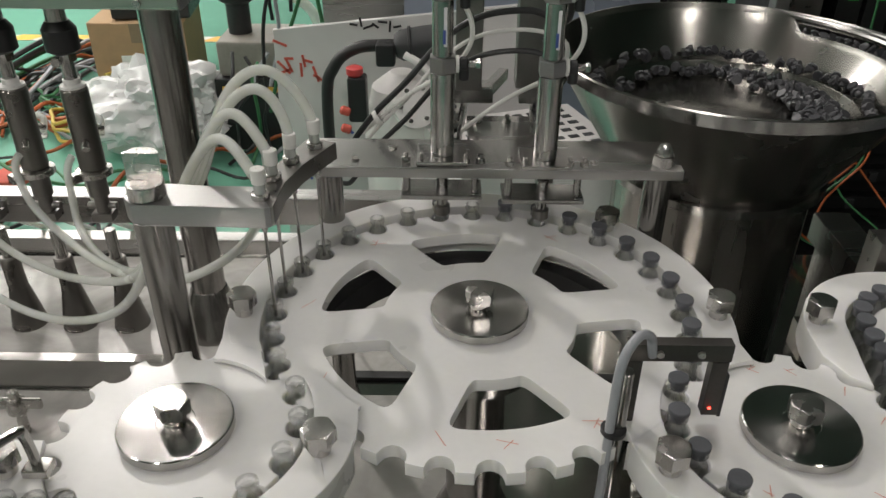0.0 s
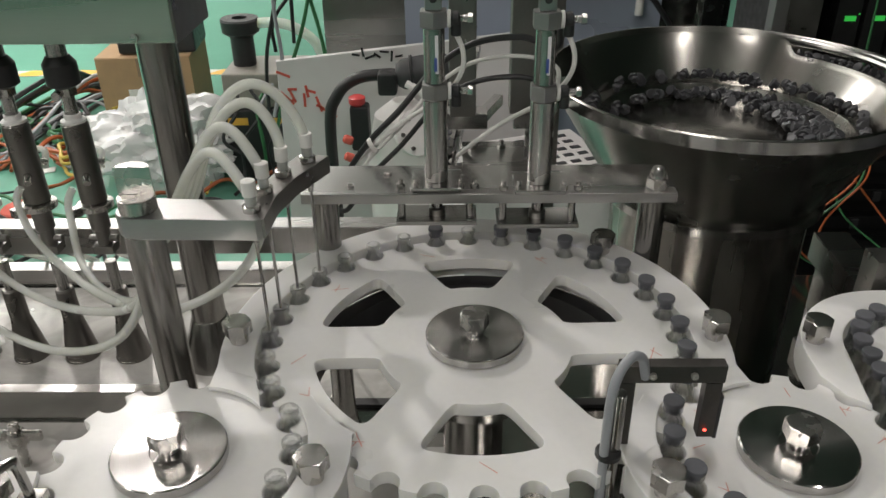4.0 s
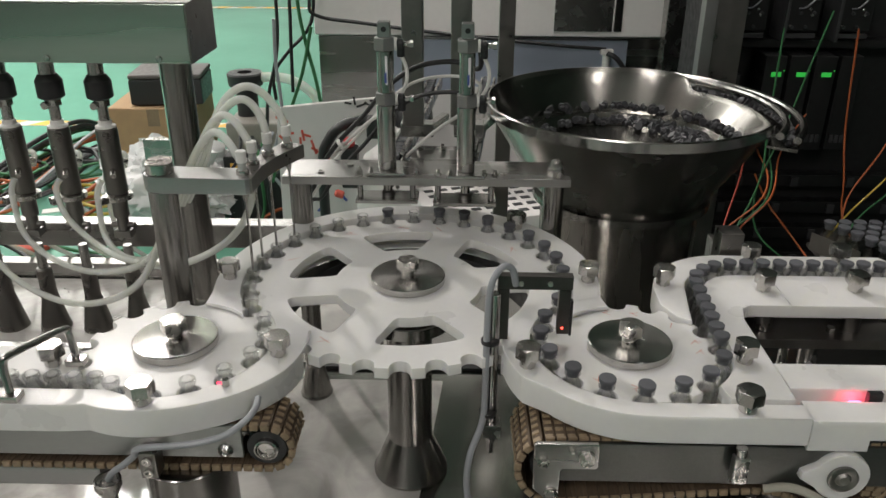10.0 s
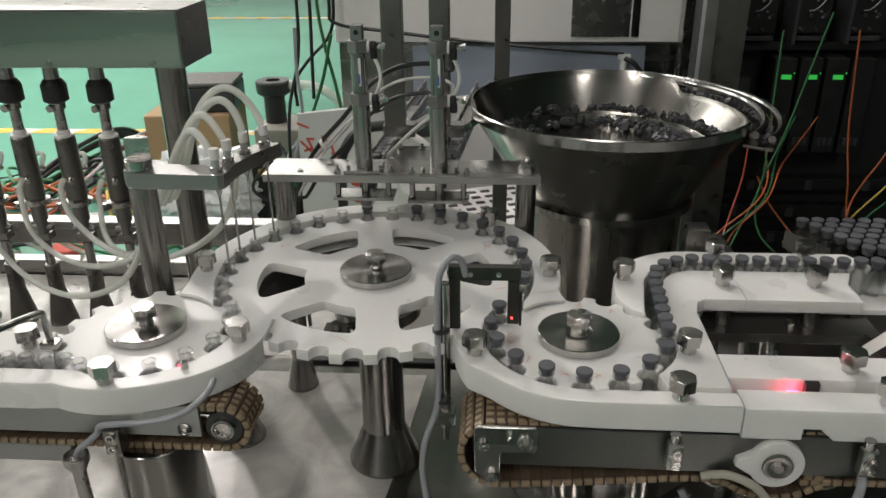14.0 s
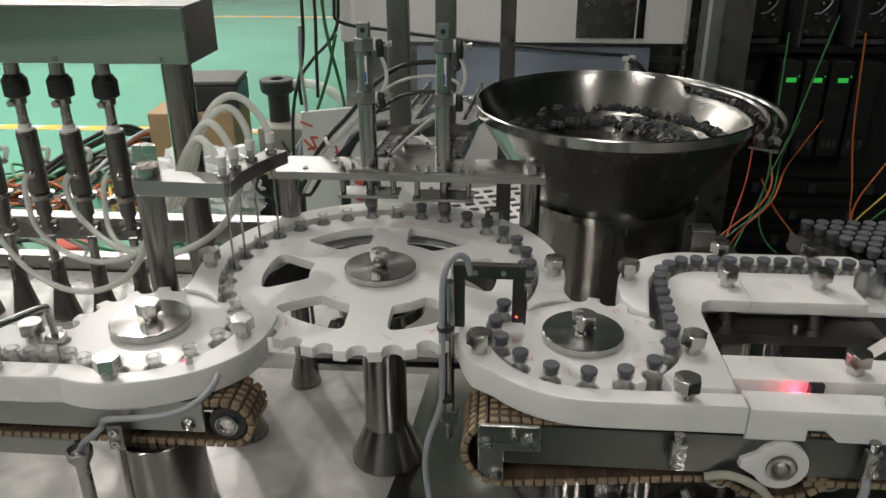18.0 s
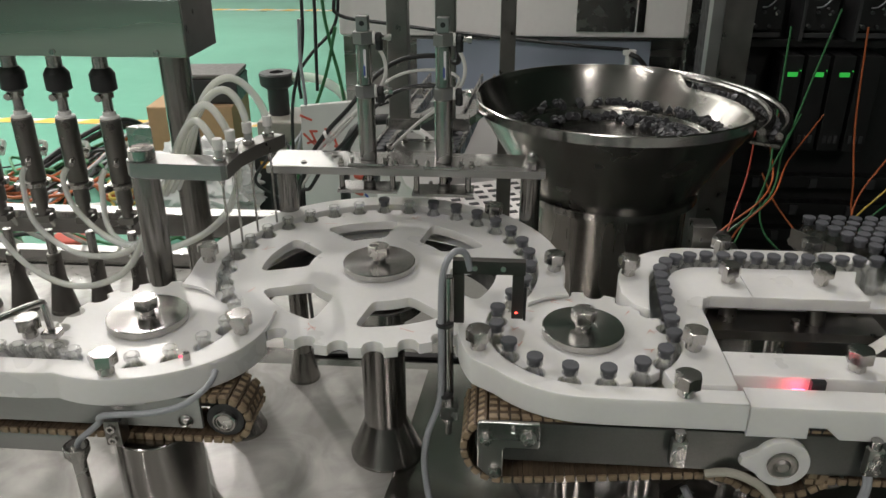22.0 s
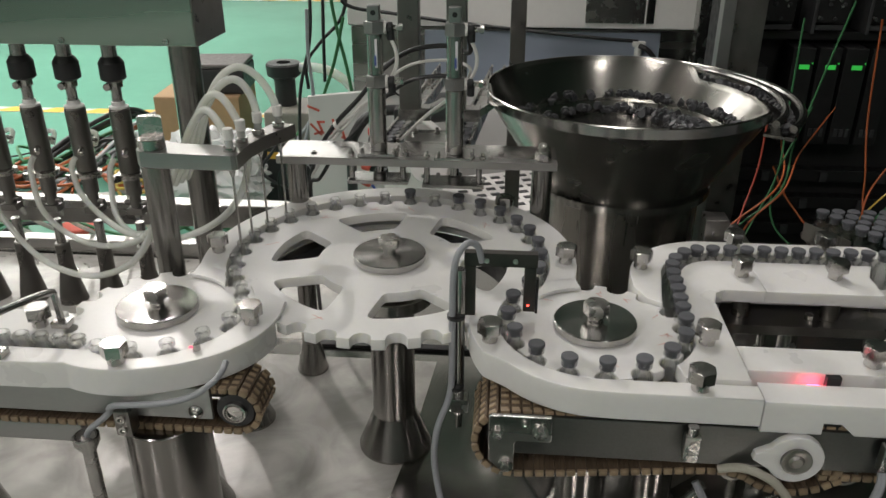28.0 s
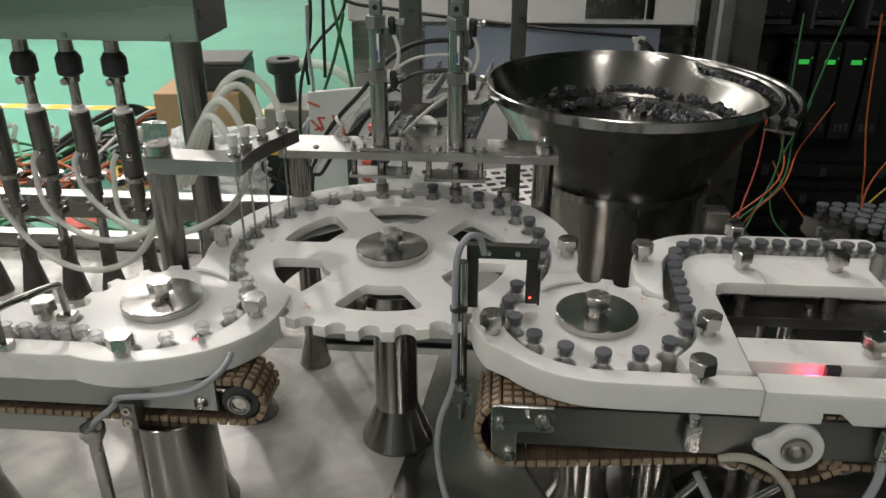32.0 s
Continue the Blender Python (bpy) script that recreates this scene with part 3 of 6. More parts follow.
def flared_post(x, y, r, rb, top, flare=0.085, label="polished stainless post with a flared foot", stand=0.0):
    return tagged(part("post", lathe([(rb - 0.001, ZT), (rb, ZT + 0.001), (rb, ZT + 0.0035), (rb - 0.0003, ZT + 0.004), (rb - 0.0008, ZT + 0.005), (r + 0.0005, ZT + flare - 0.001), (r, ZT + flare), (r, ZT + flare + 0.001), (r, top - 0.0015), (r, top - 0.001), (r - 0.001, top)], 48, (x, y, 0)), POSTST), label, "post", "wheel posts")


flared_post(MX, MY, 0.0235, 0.0405, ZW - 0.010, 0.046)
flared_post(LX, LY, 0.0235, 0.042, ZW - 0.010, 0.046)
flared_post(RX, RY, 0.0235, 0.042, ZW - 0.010, 0.046)
flared_post(-0.127, 0.283, 0.036, 0.055, 0.9255, 0.042, "thick polished stainless post with a flared foot under the infeed conveyor")
for x, y in ((-0.131, 0.49), (0.22, 0.50)):
    flared_post(x, y, 0.011, 0.026, ZB if y < 0.55 else ZV - 0.006, 0.042)

# collar and lug on the main post, and a dark ring below the slide plate
col = empty("post_collar", pose(MX, MY, 0), "turned steel collar with a clamp lug below the large star wheel", "collar")
part("ring", lathe([(0.0237, 0.949), (0.044, 0.949), (0.045, 0.950), (0.045, 0.9615), (0.044, 0.9625), (0.0237, 0.9625)], 64, closed=True), POLISH, col)
lug = part("lug", block(-0.046, -0.022, -0.062, -0.040, 0.944, 0.958, 0.001), STEELX, col)
part("lug_screw", lathe([(0.005, 0.958), (0.005, 0.964), (0.0025, 0.9645)], 16, (-0.034, -0.051, 0)), DARKST, lug)
ring = structure(part("support_ring", prism(arc(MX, MY, 0.1388, -20, 212, 50) + arc(MX, MY, 0.124, 212, -20, 50), 0.940, ZV - 0.0066, 0.0006), BLACK), "black ring under the large wheel's slide plate", "ring")

# ---- conveyors ----


def conveyor(x0, x1, y0, y1, zt, r, label, right):
    """A modular belt round two end rollers, in an aluminium frame."""
    c = empty("conveyor", None, label, "conveyor", "conveyors")
    zc = zt - 0.006 - r
    for xx in (x0, x1):
        rl = part("roller", moved(rod(r - 0.0005, y0 + 0.001, y1 - 0.001, seg=36), Matrix.Translation((xx, 0, zc)) @ Matrix(((1, 0, 0, 0), (0, 0, 1, 0), (0, -1, 0, 0), (0, 0, 0, 1)))), BLACK, c)
        part("bearing", moved(lathe([(0.0095, -0.001), (0.0095, 0.003), (0.0082, 0.0035), (0.0076, 0.0015), (0.0068, 0.003), (0.0062, 0.003), (0.0058, 0.001), (0.003, 0.001)], 28), Matrix.Translation((xx, y0, zc)) @ pose(0, 0, 0, 90)), CHROME, rl, "steel bearing")
    line, p = [], 0.0084
    n = int((x1 - x0) / p)
    line += [(x0 + (x1 - x0) * i / n, zc + r, 0) for i in range(n)]
    m = 7
    line += [(x1 + r * math.sin(math.pi * i / m), zc + r * math.cos(math.pi * i / m), -180 * i / m) for i in range(m)]
    line += [(x1 - (x1 - x0) * i / n, zc - r, 180) for i in range(n)]
    line += [(x0 - r * math.sin(math.pi * i / m), zc - r * math.cos(math.pi * i / m), 180 - 180 * i / m) for i in range(m)]
    return c, line, y0, y1


def links(c, line, y0, y1, near):
    """The belt's modules: a dark hinge bar with rows of worn tan nubs on its outer face."""
    def module():
        bar = joined(moved(rod(0.0022, y0 + 0.001, y1 - 0.001, seg=8, bev=0.0003), Matrix.Translation((0, 0, 0.0026)) @ Matrix(((1, 0, 0, 0), (0, 0, 1, 0), (0, -1, 0, 0), (0, 0, 0, 1)))), block(-0.0041, 0.0041, y0 + 0.0006, y1 - 0.0006, 0.0010, 0.0046, 0.0005))
        n = 7 if y1 - y0 > 0.05 else 5
        w = (y1 - y0) / n
        dark = len(bar.faces)
        for k in range(n):
            y = y0 + k * w
            bar = joined(bar, block(-0.0036, 0.0024, y + 0.14 * w, y + 0.60 * w, 0.0040, 0.0056, 0.0005))
        for yy in (y0, y1):
            bar = joined(bar, block(-0.0034, 0.0034, yy - 0.0014, yy + 0.0014, 0.0006, 0.0062, 0.0008))
        return bar, dark
    bm, dark = module()
    first = part("belt_link", bm, BELT, c)
    first.modifiers.clear()
    first.data.materials.append(BELTDK)
    for p in first.data.polygons[:dark]:
        p.material_index = 1
    far = []
    for k, (x, z, a) in enumerate(line):
        m = Matrix.Translation((x, 0, z)) @ Matrix.Rotation(radians(-a), 4, "Y")
        if k == 0:
            first.matrix_basis = m
        elif near(x):
            ob = new("belt_link", first.data)
            ob.parent, ob.matrix_basis = c, m
        else:
            far.append(m)
    if far:
        bms = []
        for m in far:
            bms.append(moved(block(-0.0040, 0.0040, y0, y1, 0, 0.006, 0), m))
        tagged(part("belt_run", joined(*bms), BELTDK, c), kind="stuff")


cl, line, a, b = conveyor(-1.25, -0.0560, 0.262, 0.300, ZV, 0.0165, "aluminium infeed conveyor with a worn brown plastic chain belt", False)
links(cl, line, a, b, lambda x: x > -0.42)
part("side_plate", block(-1.25, -0.0735, 0.2575, 0.2615, ZV - 0.0285, ZV + 0.0015, 0.0008), ALU, cl)
part("side_plate", block(-1.25, -0.0735, 0.3005, 0.3045, ZV - 0.0385, ZV - 0.004, 0.0008), ALU, cl)
part("screw", moved(lathe([(0.0062, 0), (0.0062, 0.0015), (0.0035, 0.004), (0.0035, 0.0035), (0.0018, 0.002)], 20), Matrix.Translation((-0.087, 0.2575, ZV - 0.021)) @ pose(0, 0, 0, 90)), CHROME, cl)
blk = part("clamp_block", block(-0.150, -0.1365, 0.243, 0.2573, 0.932, 0.956, 0.001), DARKST, cl, "dark clamp block with two socket screws")
for z in (0.950, 0.939):
    part("socket_screw", moved(lathe([(0.0036, 0), (0.0036, 0.003), (0.002, 0.003), (0.002, 0.001)], 16), Matrix.Translation((-0.143, 0.243, z)) @ pose(0, 0, 0, 90)), CHROME, blk)

FRAMED = mat("dull_frame_steel", (0.13, 0.13, 0.125), 0.42, 1.0, 25, 0.15, 0.03)
cr = empty("conveyor", None, "steel-framed outfeed conveyor with a sagging brown plastic chain belt", "conveyor", "conveyors")
YA, YB = 0.254, 0.312
run = [(0.92, 0, 0.9645), (0.30, 0, 0.9645), (0.175, 0, 0.9645), (0.156, 0, 0.961), (0.147, 0, 0.952), (0.1435, 0, 0.940), (0.146, 0, 0.928), (0.153, 0, 0.918), (0.164, 0, 0.912), (0.185, 0, 0.912), (0.24, 0, 0.917), (0.30, 0, 0.923), (0.33, 0, 0.925), (0.350, 0, 0.922), (0.368, 0, 0.912), (0.387, 0, 0.908), (0.406, 0, 0.912), (0.424, 0, 0.922), (0.45, 0, 0.926), (0.92, 0, 0.927)]
dense = smooth_line(run, 400)
line, acc = [], 0.0
for p, q in zip(dense, dense[1:]):
    acc += (q - p).length
    if acc >= 0.0084:
        acc -= 0.0084
        line.append((q.x, q.z, math.degrees(math.atan2(-(p - q).z, (p - q).x)) * -1))
links(cr, line, YA, YB, lambda x: x < 0.5)
rl = part("roller", moved(rod(0.0165, YA + 0.002, YB - 0.002, seg=28), Matrix.Translation((0.166, 0, 0.9425)) @ Matrix(((1, 0, 0, 0), (0, 0, 1, 0), (0, -1, 0, 0), (0, 0, 0, 1)))), BLACK, cr)
part("side_plate", block(0.168, 0.92, 0.2495, 0.2532, 0.932, 0.9685, 0.0008), FRAMED, cr)
part("side_plate", block(0.205, 0.92, 0.3125, 0.3165, 0.932, 0.9685, 0.0008), DARKST, cr)
pl = part("end_plate", prism([(0.1515, -0.038), (0.1510, 0.003), (0.1530, 0.005), (0.1990, 0.005), (0.2000, 0.003), (0.2000, -0.0165), (0.1985, -0.0185), (0.1735, -0.0185), (0.1715, -0.021), (0.1715, -0.047), (0.1600, -0.047)], 0.0, 0.004, 0.0008), STEELX, cr, "steel end plate with screws")
pl.matrix_basis = Matrix.Translation((0, 0.2493, 0.9655)) @ pose(0, 0, 0, 90)
for sx, sz, rr in ((0.158, -0.011, 0.0048), (0.179, -0.001, 0.0028), (0.191, -0.008, 0.0062), (0.1655, -0.041, 0.0055)):
    part("cap_screw", moved(joined(lathe([(rr, 0), (rr, 0.003), (rr * 0.55, 0.003), (rr * 0.5, 0.0015)], 16), hexa(rr * 1.25, 0.001, 0.006, 0.0004)), Matrix.Translation((sx, 0.2453, 0.9655 + sz)) @ pose(0, 0, 0, 90)), CHROME, cr)
# cam-shaped tensioner and its pins
tz = empty("belt_tensioner", pose(0.383, 0.247, 0.9455), "white plastic pear-shaped belt tensioner with a steel shaft", "tensioner")
part("cam", moved(prism([(0.021 * math.cos(w), 0.021 * math.sin(w)) for w in (radians(-150 + 10 * i) for i in range(31))] + [(-0.030, 0.004), (-0.031, -0.002)], -0.004, 0.004, 0.001), pose(0, 0, 0, 90)), WHITE, tz)
part("shaft", moved(lathe([(0.0115, 0.0042), (0.0115, 0.0065), (0.009, 0.0068), (0.006, 0.006), (0.004, 0.008)], 24), pose(0, 0, 0, 90)), DARKST, tz)
for x, z in ((0.345, 0.929), (0.430, 0.930)):
    rl = tagged(part("guide_roller", moved(joined(rod(0.012, 0, 0.05, seg=24), lathe([(0.008, -0.001), (0.008, -0.003), (0.0065, -0.0035), (0.005, -0.001)], 20)), Matrix.Translation((x, 0.258, z - 0.0075)) @ pose(0, 0, 0, -90)), DARKST), "steel belt roller under the conveyor", "roller", "belt rollers")
for x in (0.304, 0.447):
    br = empty("rail_bracket", pose(x, 0.2425, ZB), "small steel bracket holding the white rail", "bracket", "rail brackets")
    part("stem", rod(0.0045, -0.010, 0.0, seg=16), POLISH, br)
    bk = part("body", joined(block(-0.006, 0.006, -0.005, 0.003, -0.031, -0.007, 0.0015)), STEEL, br)
    for z in (-0.014, -0.025):
        part("socket_screw", moved(lathe([(0.0036, 0), (0.0036, 0.003), (0.002, 0.003), (0.002, 0.001)], 16), Matrix.Translation((0.001, -0.005, z)) @ pose(0, 0, 0, 90)), CHROME, br)

# ---- stopper presses on the cross bar ----
PLZ = 1.052
bar = empty("cross_bar", None, "brushed stainless cross bar above the large star wheel", "cross bar")
part("plate", block(-0.100, 0.2125, 0.572, 0.632, PLZ, PLZ + 0.009, 0.001), STEELX, bar)
for x, y in ((0.140, 0.585), (0.150, 0.600), (-0.060, 0.588), (-0.030, 0.612)):
    part("set_screw", lathe([(0.0036, PLZ + 0.009), (0.0036, PLZ + 0.0105), (0.0022, PLZ + 0.0105), (0.002, PLZ + 0.0094)], 14, (x, y, 0)), CHROME, bar)
for x, y in ((-0.085, 0.600), (0.197, 0.590)):
    p = flared_post(x, y, 0.0115, 0.020, PLZ, 0.042, "polished stainless post holding the cross bar")
nut = empty("cap_nut", pose(0.197, 0.583, PLZ + 0.009), "domed steel cap nut on the cross bar", "nut")
part("nut", hexa(0.016, 0, 0.010, 0.001), CHROME, nut)
part("dome", lathe([(0.007, 0.0095), (0.0068, 0.014), (0.005, 0.018), (0.0025, 0.0195)], 20), CHROME, nut)
PRESS = []
for cx, cy in ((0.013, 0.595), (0.099, 0.589)):
    pr = empty("press_cylinder", pose(cx, cy, 0), "stainless air cylinder with fittings standing on the cross bar", "air cylinder", "press cylinders")
    part("flange", block(-0.021, 0.021, -0.0195, 0.0195, PLZ + 0.009, PLZ + 0.013, 0.0008), STEELX, pr)
    part("guide_tube", rod(0.0098, PLZ + 0.013, 1.136, seg=36), STEEL, pr)
    part("lower_collar", moved(hexa(0.0200, 1.136, 1.149, 0.0012), pose(0, 0, 0, 0, 0, 30)), ALU, pr)
    part("barrel", rod(0.0083, 1.149, 1.193, seg=28), POLISH, pr)
    part("upper_collar", moved(hexa(0.0205, 1.193, 1.206, 0.0012), pose(0, 0, 0, 0, 0, 30)), ALU, pr)
    lug = part("lug", block(-0.0065, 0.0065, -0.006, 0.006, 1.206, 1.222, 0.0012), ALU, pr)
    part("lug_hole", moved(rod(0.003, -0.0064, 0.0064, seg=16), Matrix.Translation((0, 0, 1.2145)) @ pose(0, 0, 0, 90)), BLACK, lug)
    part("type_label", block(-0.0010, 0.0035, -0.0082, -0.0070, 1.158, 1.188, 0.0002), mat("label_white", (0.7, 0.7, 0.72), 0.5), pr, "white type label with unreadable print")
    part("print_bar", block(0.0002, 0.0024, -0.0087, -0.0083, 1.160, 1.171, 0.0001), mat("print_blue", (0.05, 0.09, 0.30), 0.5), pr, "blue bar of print")
    for z in (1.199, 1.142):
        fit_ = part("fitting", moved(joined(rod(0.0045, 0.010, 0.020, seg=14), rod(0.0058, 0.014, 0.0195, seg=14)), Matrix.Translation((0, 0, z)) @ pose(0, 0, 0, 0, 90)), BLACK, pr, "black air fitting")
        part("fitting_tip", moved(joined(rod(0.0028, 0.020, 0.030, seg=12), hexa(0.007, 0.026, 0.030, 0.0004)), Matrix.Translation((0, 0, z)) @ pose(0, 0, 0, 0, 90)), CHROME, fit_)
        part("fitting_collar", moved(lathe([(0.0064, 0.0105), (0.0068, 0.011), (0.0068, 0.0128), (0.0064, 0.0132)], 16), Matrix.Translation((0, 0, z)) @ pose(0, 0, 0, 0, 90)), WHOSE, fit_, "white collar")
        part("fitting_elbow", moved(rod(0.0042, -0.013, 0, seg=12), Matrix.Translation((0.017, 0, z))), BLACK, fit_)
    for sx in (-0.030, -0.017, 0.020, 0.032):
        part("bolt", joined(moved(hexa(0.0065, PLZ + 0.009, PLZ + 0.0135, 0.0005), pose(sx, -0.010, 0)), rod(0.002, PLZ + 0.013, PLZ + 0.0175, (sx, -0.010), 10)), CHROME, pr)
    part("locking_plate", block(-0.035, 0.034, -0.016, 0.016, PLZ - 0.024, PLZ - 0.020, 0.0006), STEELX, pr)
    for sx in (-0.030, 0.028):
        part("hanger", rod(0.0032, PLZ - 0.020, PLZ, (sx, -0.008), 12), POLISH, pr)
    ram = empty("press_ram", pose(cx, cy, 0), "steel press ram that pushes stoppers home", "press ram", "press rams")
    part("rod", rod(0.0050, 1.022, PLZ - 0.0005, seg=16), POLISH, ram)
    part("foot", lathe([(0.0055, 1.014), (0.0072, 1.0155), (0.0072, 1.0235), (0.005, 1.025)], 20), DARKST, ram)
    PRESS.append(ram)

# ---- needle carriage ----
carriage = empty("needle_carriage", pose(0, 0, 0), "stainless lifting post and arm that carry four filling needles", "needle carriage")
NZ = 1.0757
part("lifting_post", rod(0.0135, ZT, NZ, (-0.187, 0.462), 48), POSTST, carriage)
part("arm", prism([(-0.195, 0.449), (-0.104, 0.446), (-0.1005, 0.4485), (-0.116, 0.478), (-0.19, 0.480)] + arc(-0.188, 0.4645, 0.0155, 95, 265, 8), NZ, NZ + 0.016, 0.0012), ALU, carriage, "brushed aluminium arm")
part("clamp_stub", joined(rod(0.0128, NZ + 0.0162, NZ + 0.027, (-0.187, 0.462), 32), prism(arc(-0.187, 0.462, 0.0125, 8, 172, 16), NZ + 0.0268, NZ + 0.047, 0.0006)), CHROME, carriage, "round steel stub with a milled flat")
NEEDLES = [(MX + RM * math.cos(radians(PHM + 11.25 * k)), MY + RM * math.sin(radians(PHM + 11.25 * k))) for k in (16, 15, 14, 13)]
outer = [(x - 0.0095 if i < 2 else x - 0.009, y - 0.004 + 0.003 * i) for i, (x, y) in enumerate(NEEDLES)]
inner = [(x + 0.0095, y - 0.006 + 0.001 * i) for i, (x, y) in enumerate(NEEDLES)]
outer[0], inner[0] = (-0.121, 0.449), (-0.0985, 0.449)
outer[-1], inner[-1] = (-0.093, 0.562), (-0.070, 0.556)
part("needle_bar", prism(inner + outer[::-1], NZ + 0.0005, NZ + 0.0155, 0.001), DARKST, carriage, "dark steel curved needle bar")
for x, y in NEEDLES:
    part("needle", joined(rod(0.00125, 0.992, NZ, (x, y), 10, 0.0002), lathe([(0.0014, NZ - 0.011), (0.003, NZ - 0.006), (0.0034, NZ + 0.0004)], 14, (x, y, 0))), POLISH, carriage)
    sl = part("sleeve", lathe([(0.0035, NZ + 0.0155), (0.0062, NZ + 0.0158), (0.0062, NZ + 0.020), (0.0036, NZ + 0.0205), (0.0036, NZ + 0.027), (0.003, NZ + 0.0275)], 16, (x, y, 0)), CHROME, carriage)

# ---- dosing pumps under the beam ----
PUMPX = [-0.365 - 0.0625 * k for k in range(6)]
PY = 0.75
# the green in this steel's colour stands for the floor's reflection
BEAMG = mat("green_tinted_steel", (0.44, 0.50, 0.44), 0.26, 1.0, 20, 0.05, 0.02, (0.05, 1, 1), 500)
bx = empty("pump_beam", None, "boxed steel beam driving the dosing pumps", "pump beam")
part("front_panel", block(-1.2, -0.226, 0.698, 0.702, 1.154, 1.222, 0.001), BEAMG, bx, "steel front panel tinted for the green floor it reflects")
# same steel as the front; its darker colour stands for the dim ceiling reflected
part("top_panel", block(-1.2, -0.2205, 0.697, 0.805, 1.2225, 1.2245, 0.0006), PUMPST, bx)
part("end_panel", block(-0.2258, -0.2235, 0.698, 0.80, 1.154, 1.222, 0.0005), DARKST, bx)
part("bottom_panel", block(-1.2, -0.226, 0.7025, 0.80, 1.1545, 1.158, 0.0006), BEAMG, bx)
for x in (-0.262, -0.395, -0.53):
    part("screw", moved(hexa(0.007, 0, 0.004, 0.0004), Matrix.Translation((x, 0.698, 1.160)) @ pose(0, 0, 0, 90)), CHROME, bx)
for px in (-0.262, -0.95):
    tagged(part("beam_post", lathe([(0.038, ZT), (0.038, ZT + 0.004), (0.021, ZT + 0.06), (0.0195, ZT + 0.062), (0.0195, 1.1543)], 40, (px, 0.745, 0)), POSTST), "thick brushed steel post under the pump beam", "post", "beam posts")
PUMPS = []
for x in PUMPX:
    st = empty("pump_stand", pose(x, PY, 0), "flared steel foot and rod under a dosing pump", "pump stand", "pump stands")
    part("foot", lathe([(0.021, ZT), (0.021, ZT + 0.003), (0.0205, ZT + 0.0035), (0.0113, ZT + 0.054), (0.011, ZT + 0.055), (0.011, ZT + 0.056), (0.0105, ZT + 0.095), (0.009, ZT + 0.097)], 28), PUMPST, st)
    part("rod", rod(0.0065, ZT + 0.096, 0.894, seg=16), POLISH, st)
    hd = empty("pump_drive", pose(x, PY, 0), "steel drive rod with a black coupling below the pump beam", "pump drive", "pump drives")
    part("stem", rod(0.0098, 1.128, 1.1545, seg=24), STEEL, hd)
    part("coupling", lathe([(0.012, 1.098), (0.0165, 1.101), (0.0165, 1.122), (0.011, 1.130)], 28), BLACK, hd, "black rubber coupling")
    part("nut", joined(moved(hexa(0.018, 1.089, 1.098, 0.0008), pose(0, 0, 0, 0, 0, 10)), moved(rod(0.005, 0.006, 0.016, seg=10), Matrix.Translation((-0.004, 0, 1.092)) @ pose(0, 0, 0, 90))), CHROME, hd)
    part("plunger", rod(0.0068, 1.00, 1.089, seg=20), STEEL, hd)
    pm = empty("dosing_pump", pose(x, PY, 0), "stainless dosing pump cylinder with a clamp and hose port", "dosing pump", "dosing pumps")
    part("barrel", lathe([(0.0125, 0.958), (0.0138, 0.960), (0.0138, 1.047), (0.0125, 1.049)], 32), PUMPST, pm)
    part("collar", lathe([(0.0128, 1.0492), (0.0128, 1.0515), (0.0085, 1.053), (0.0085, 1.058), (0.0072, 1.0585), (0.0072, 1.0495)], 28, closed=True), mat("white_nylon", (0.75, 0.74, 0.72), 0.4), pm, "white nylon collar")
    part("clamp", joined(lathe([(0.014, 0.949), (0.019, 0.951), (0.019, 0.957), (0.014, 0.959)], 28), moved(block(-0.005, 0.005, -0.03, -0.017, 0.949, 0.959, 0.001), pose(0, 0, 0, 0, 0, -35))), CHROME, pm)
    part("joint", joined(rod(0.0105, 0.925, 0.949, seg=20), rod(0.0078, 0.905, 0.926, seg=20), moved(rod(0.004, -0.016, 0.016, seg=12), Matrix.Translation((0, 0, 0.912)) @ pose(0, 0, 0, 0, 90))), DARKST, pm)
    part("yoke", block(-0.0115, 0.0115, -0.010, 0.010, 0.8955, 0.9055, 0.001), DARKST, pm)
    part("port", moved(rod(0.004, 0.010, 0.026, seg=14), Matrix.Translation((0, 0, 0.998)) @ pose(0, 0, 0, 110, 0, 20)), CHROME, pm)
    part("port", moved(rod(0.004, 0.010, 0.026, seg=14), Matrix.Translation((0, 0, 1.004)) @ pose(0, 0, 0, 110, 0, 160)), CHROME, pm)
    PUMPS.append(pm)

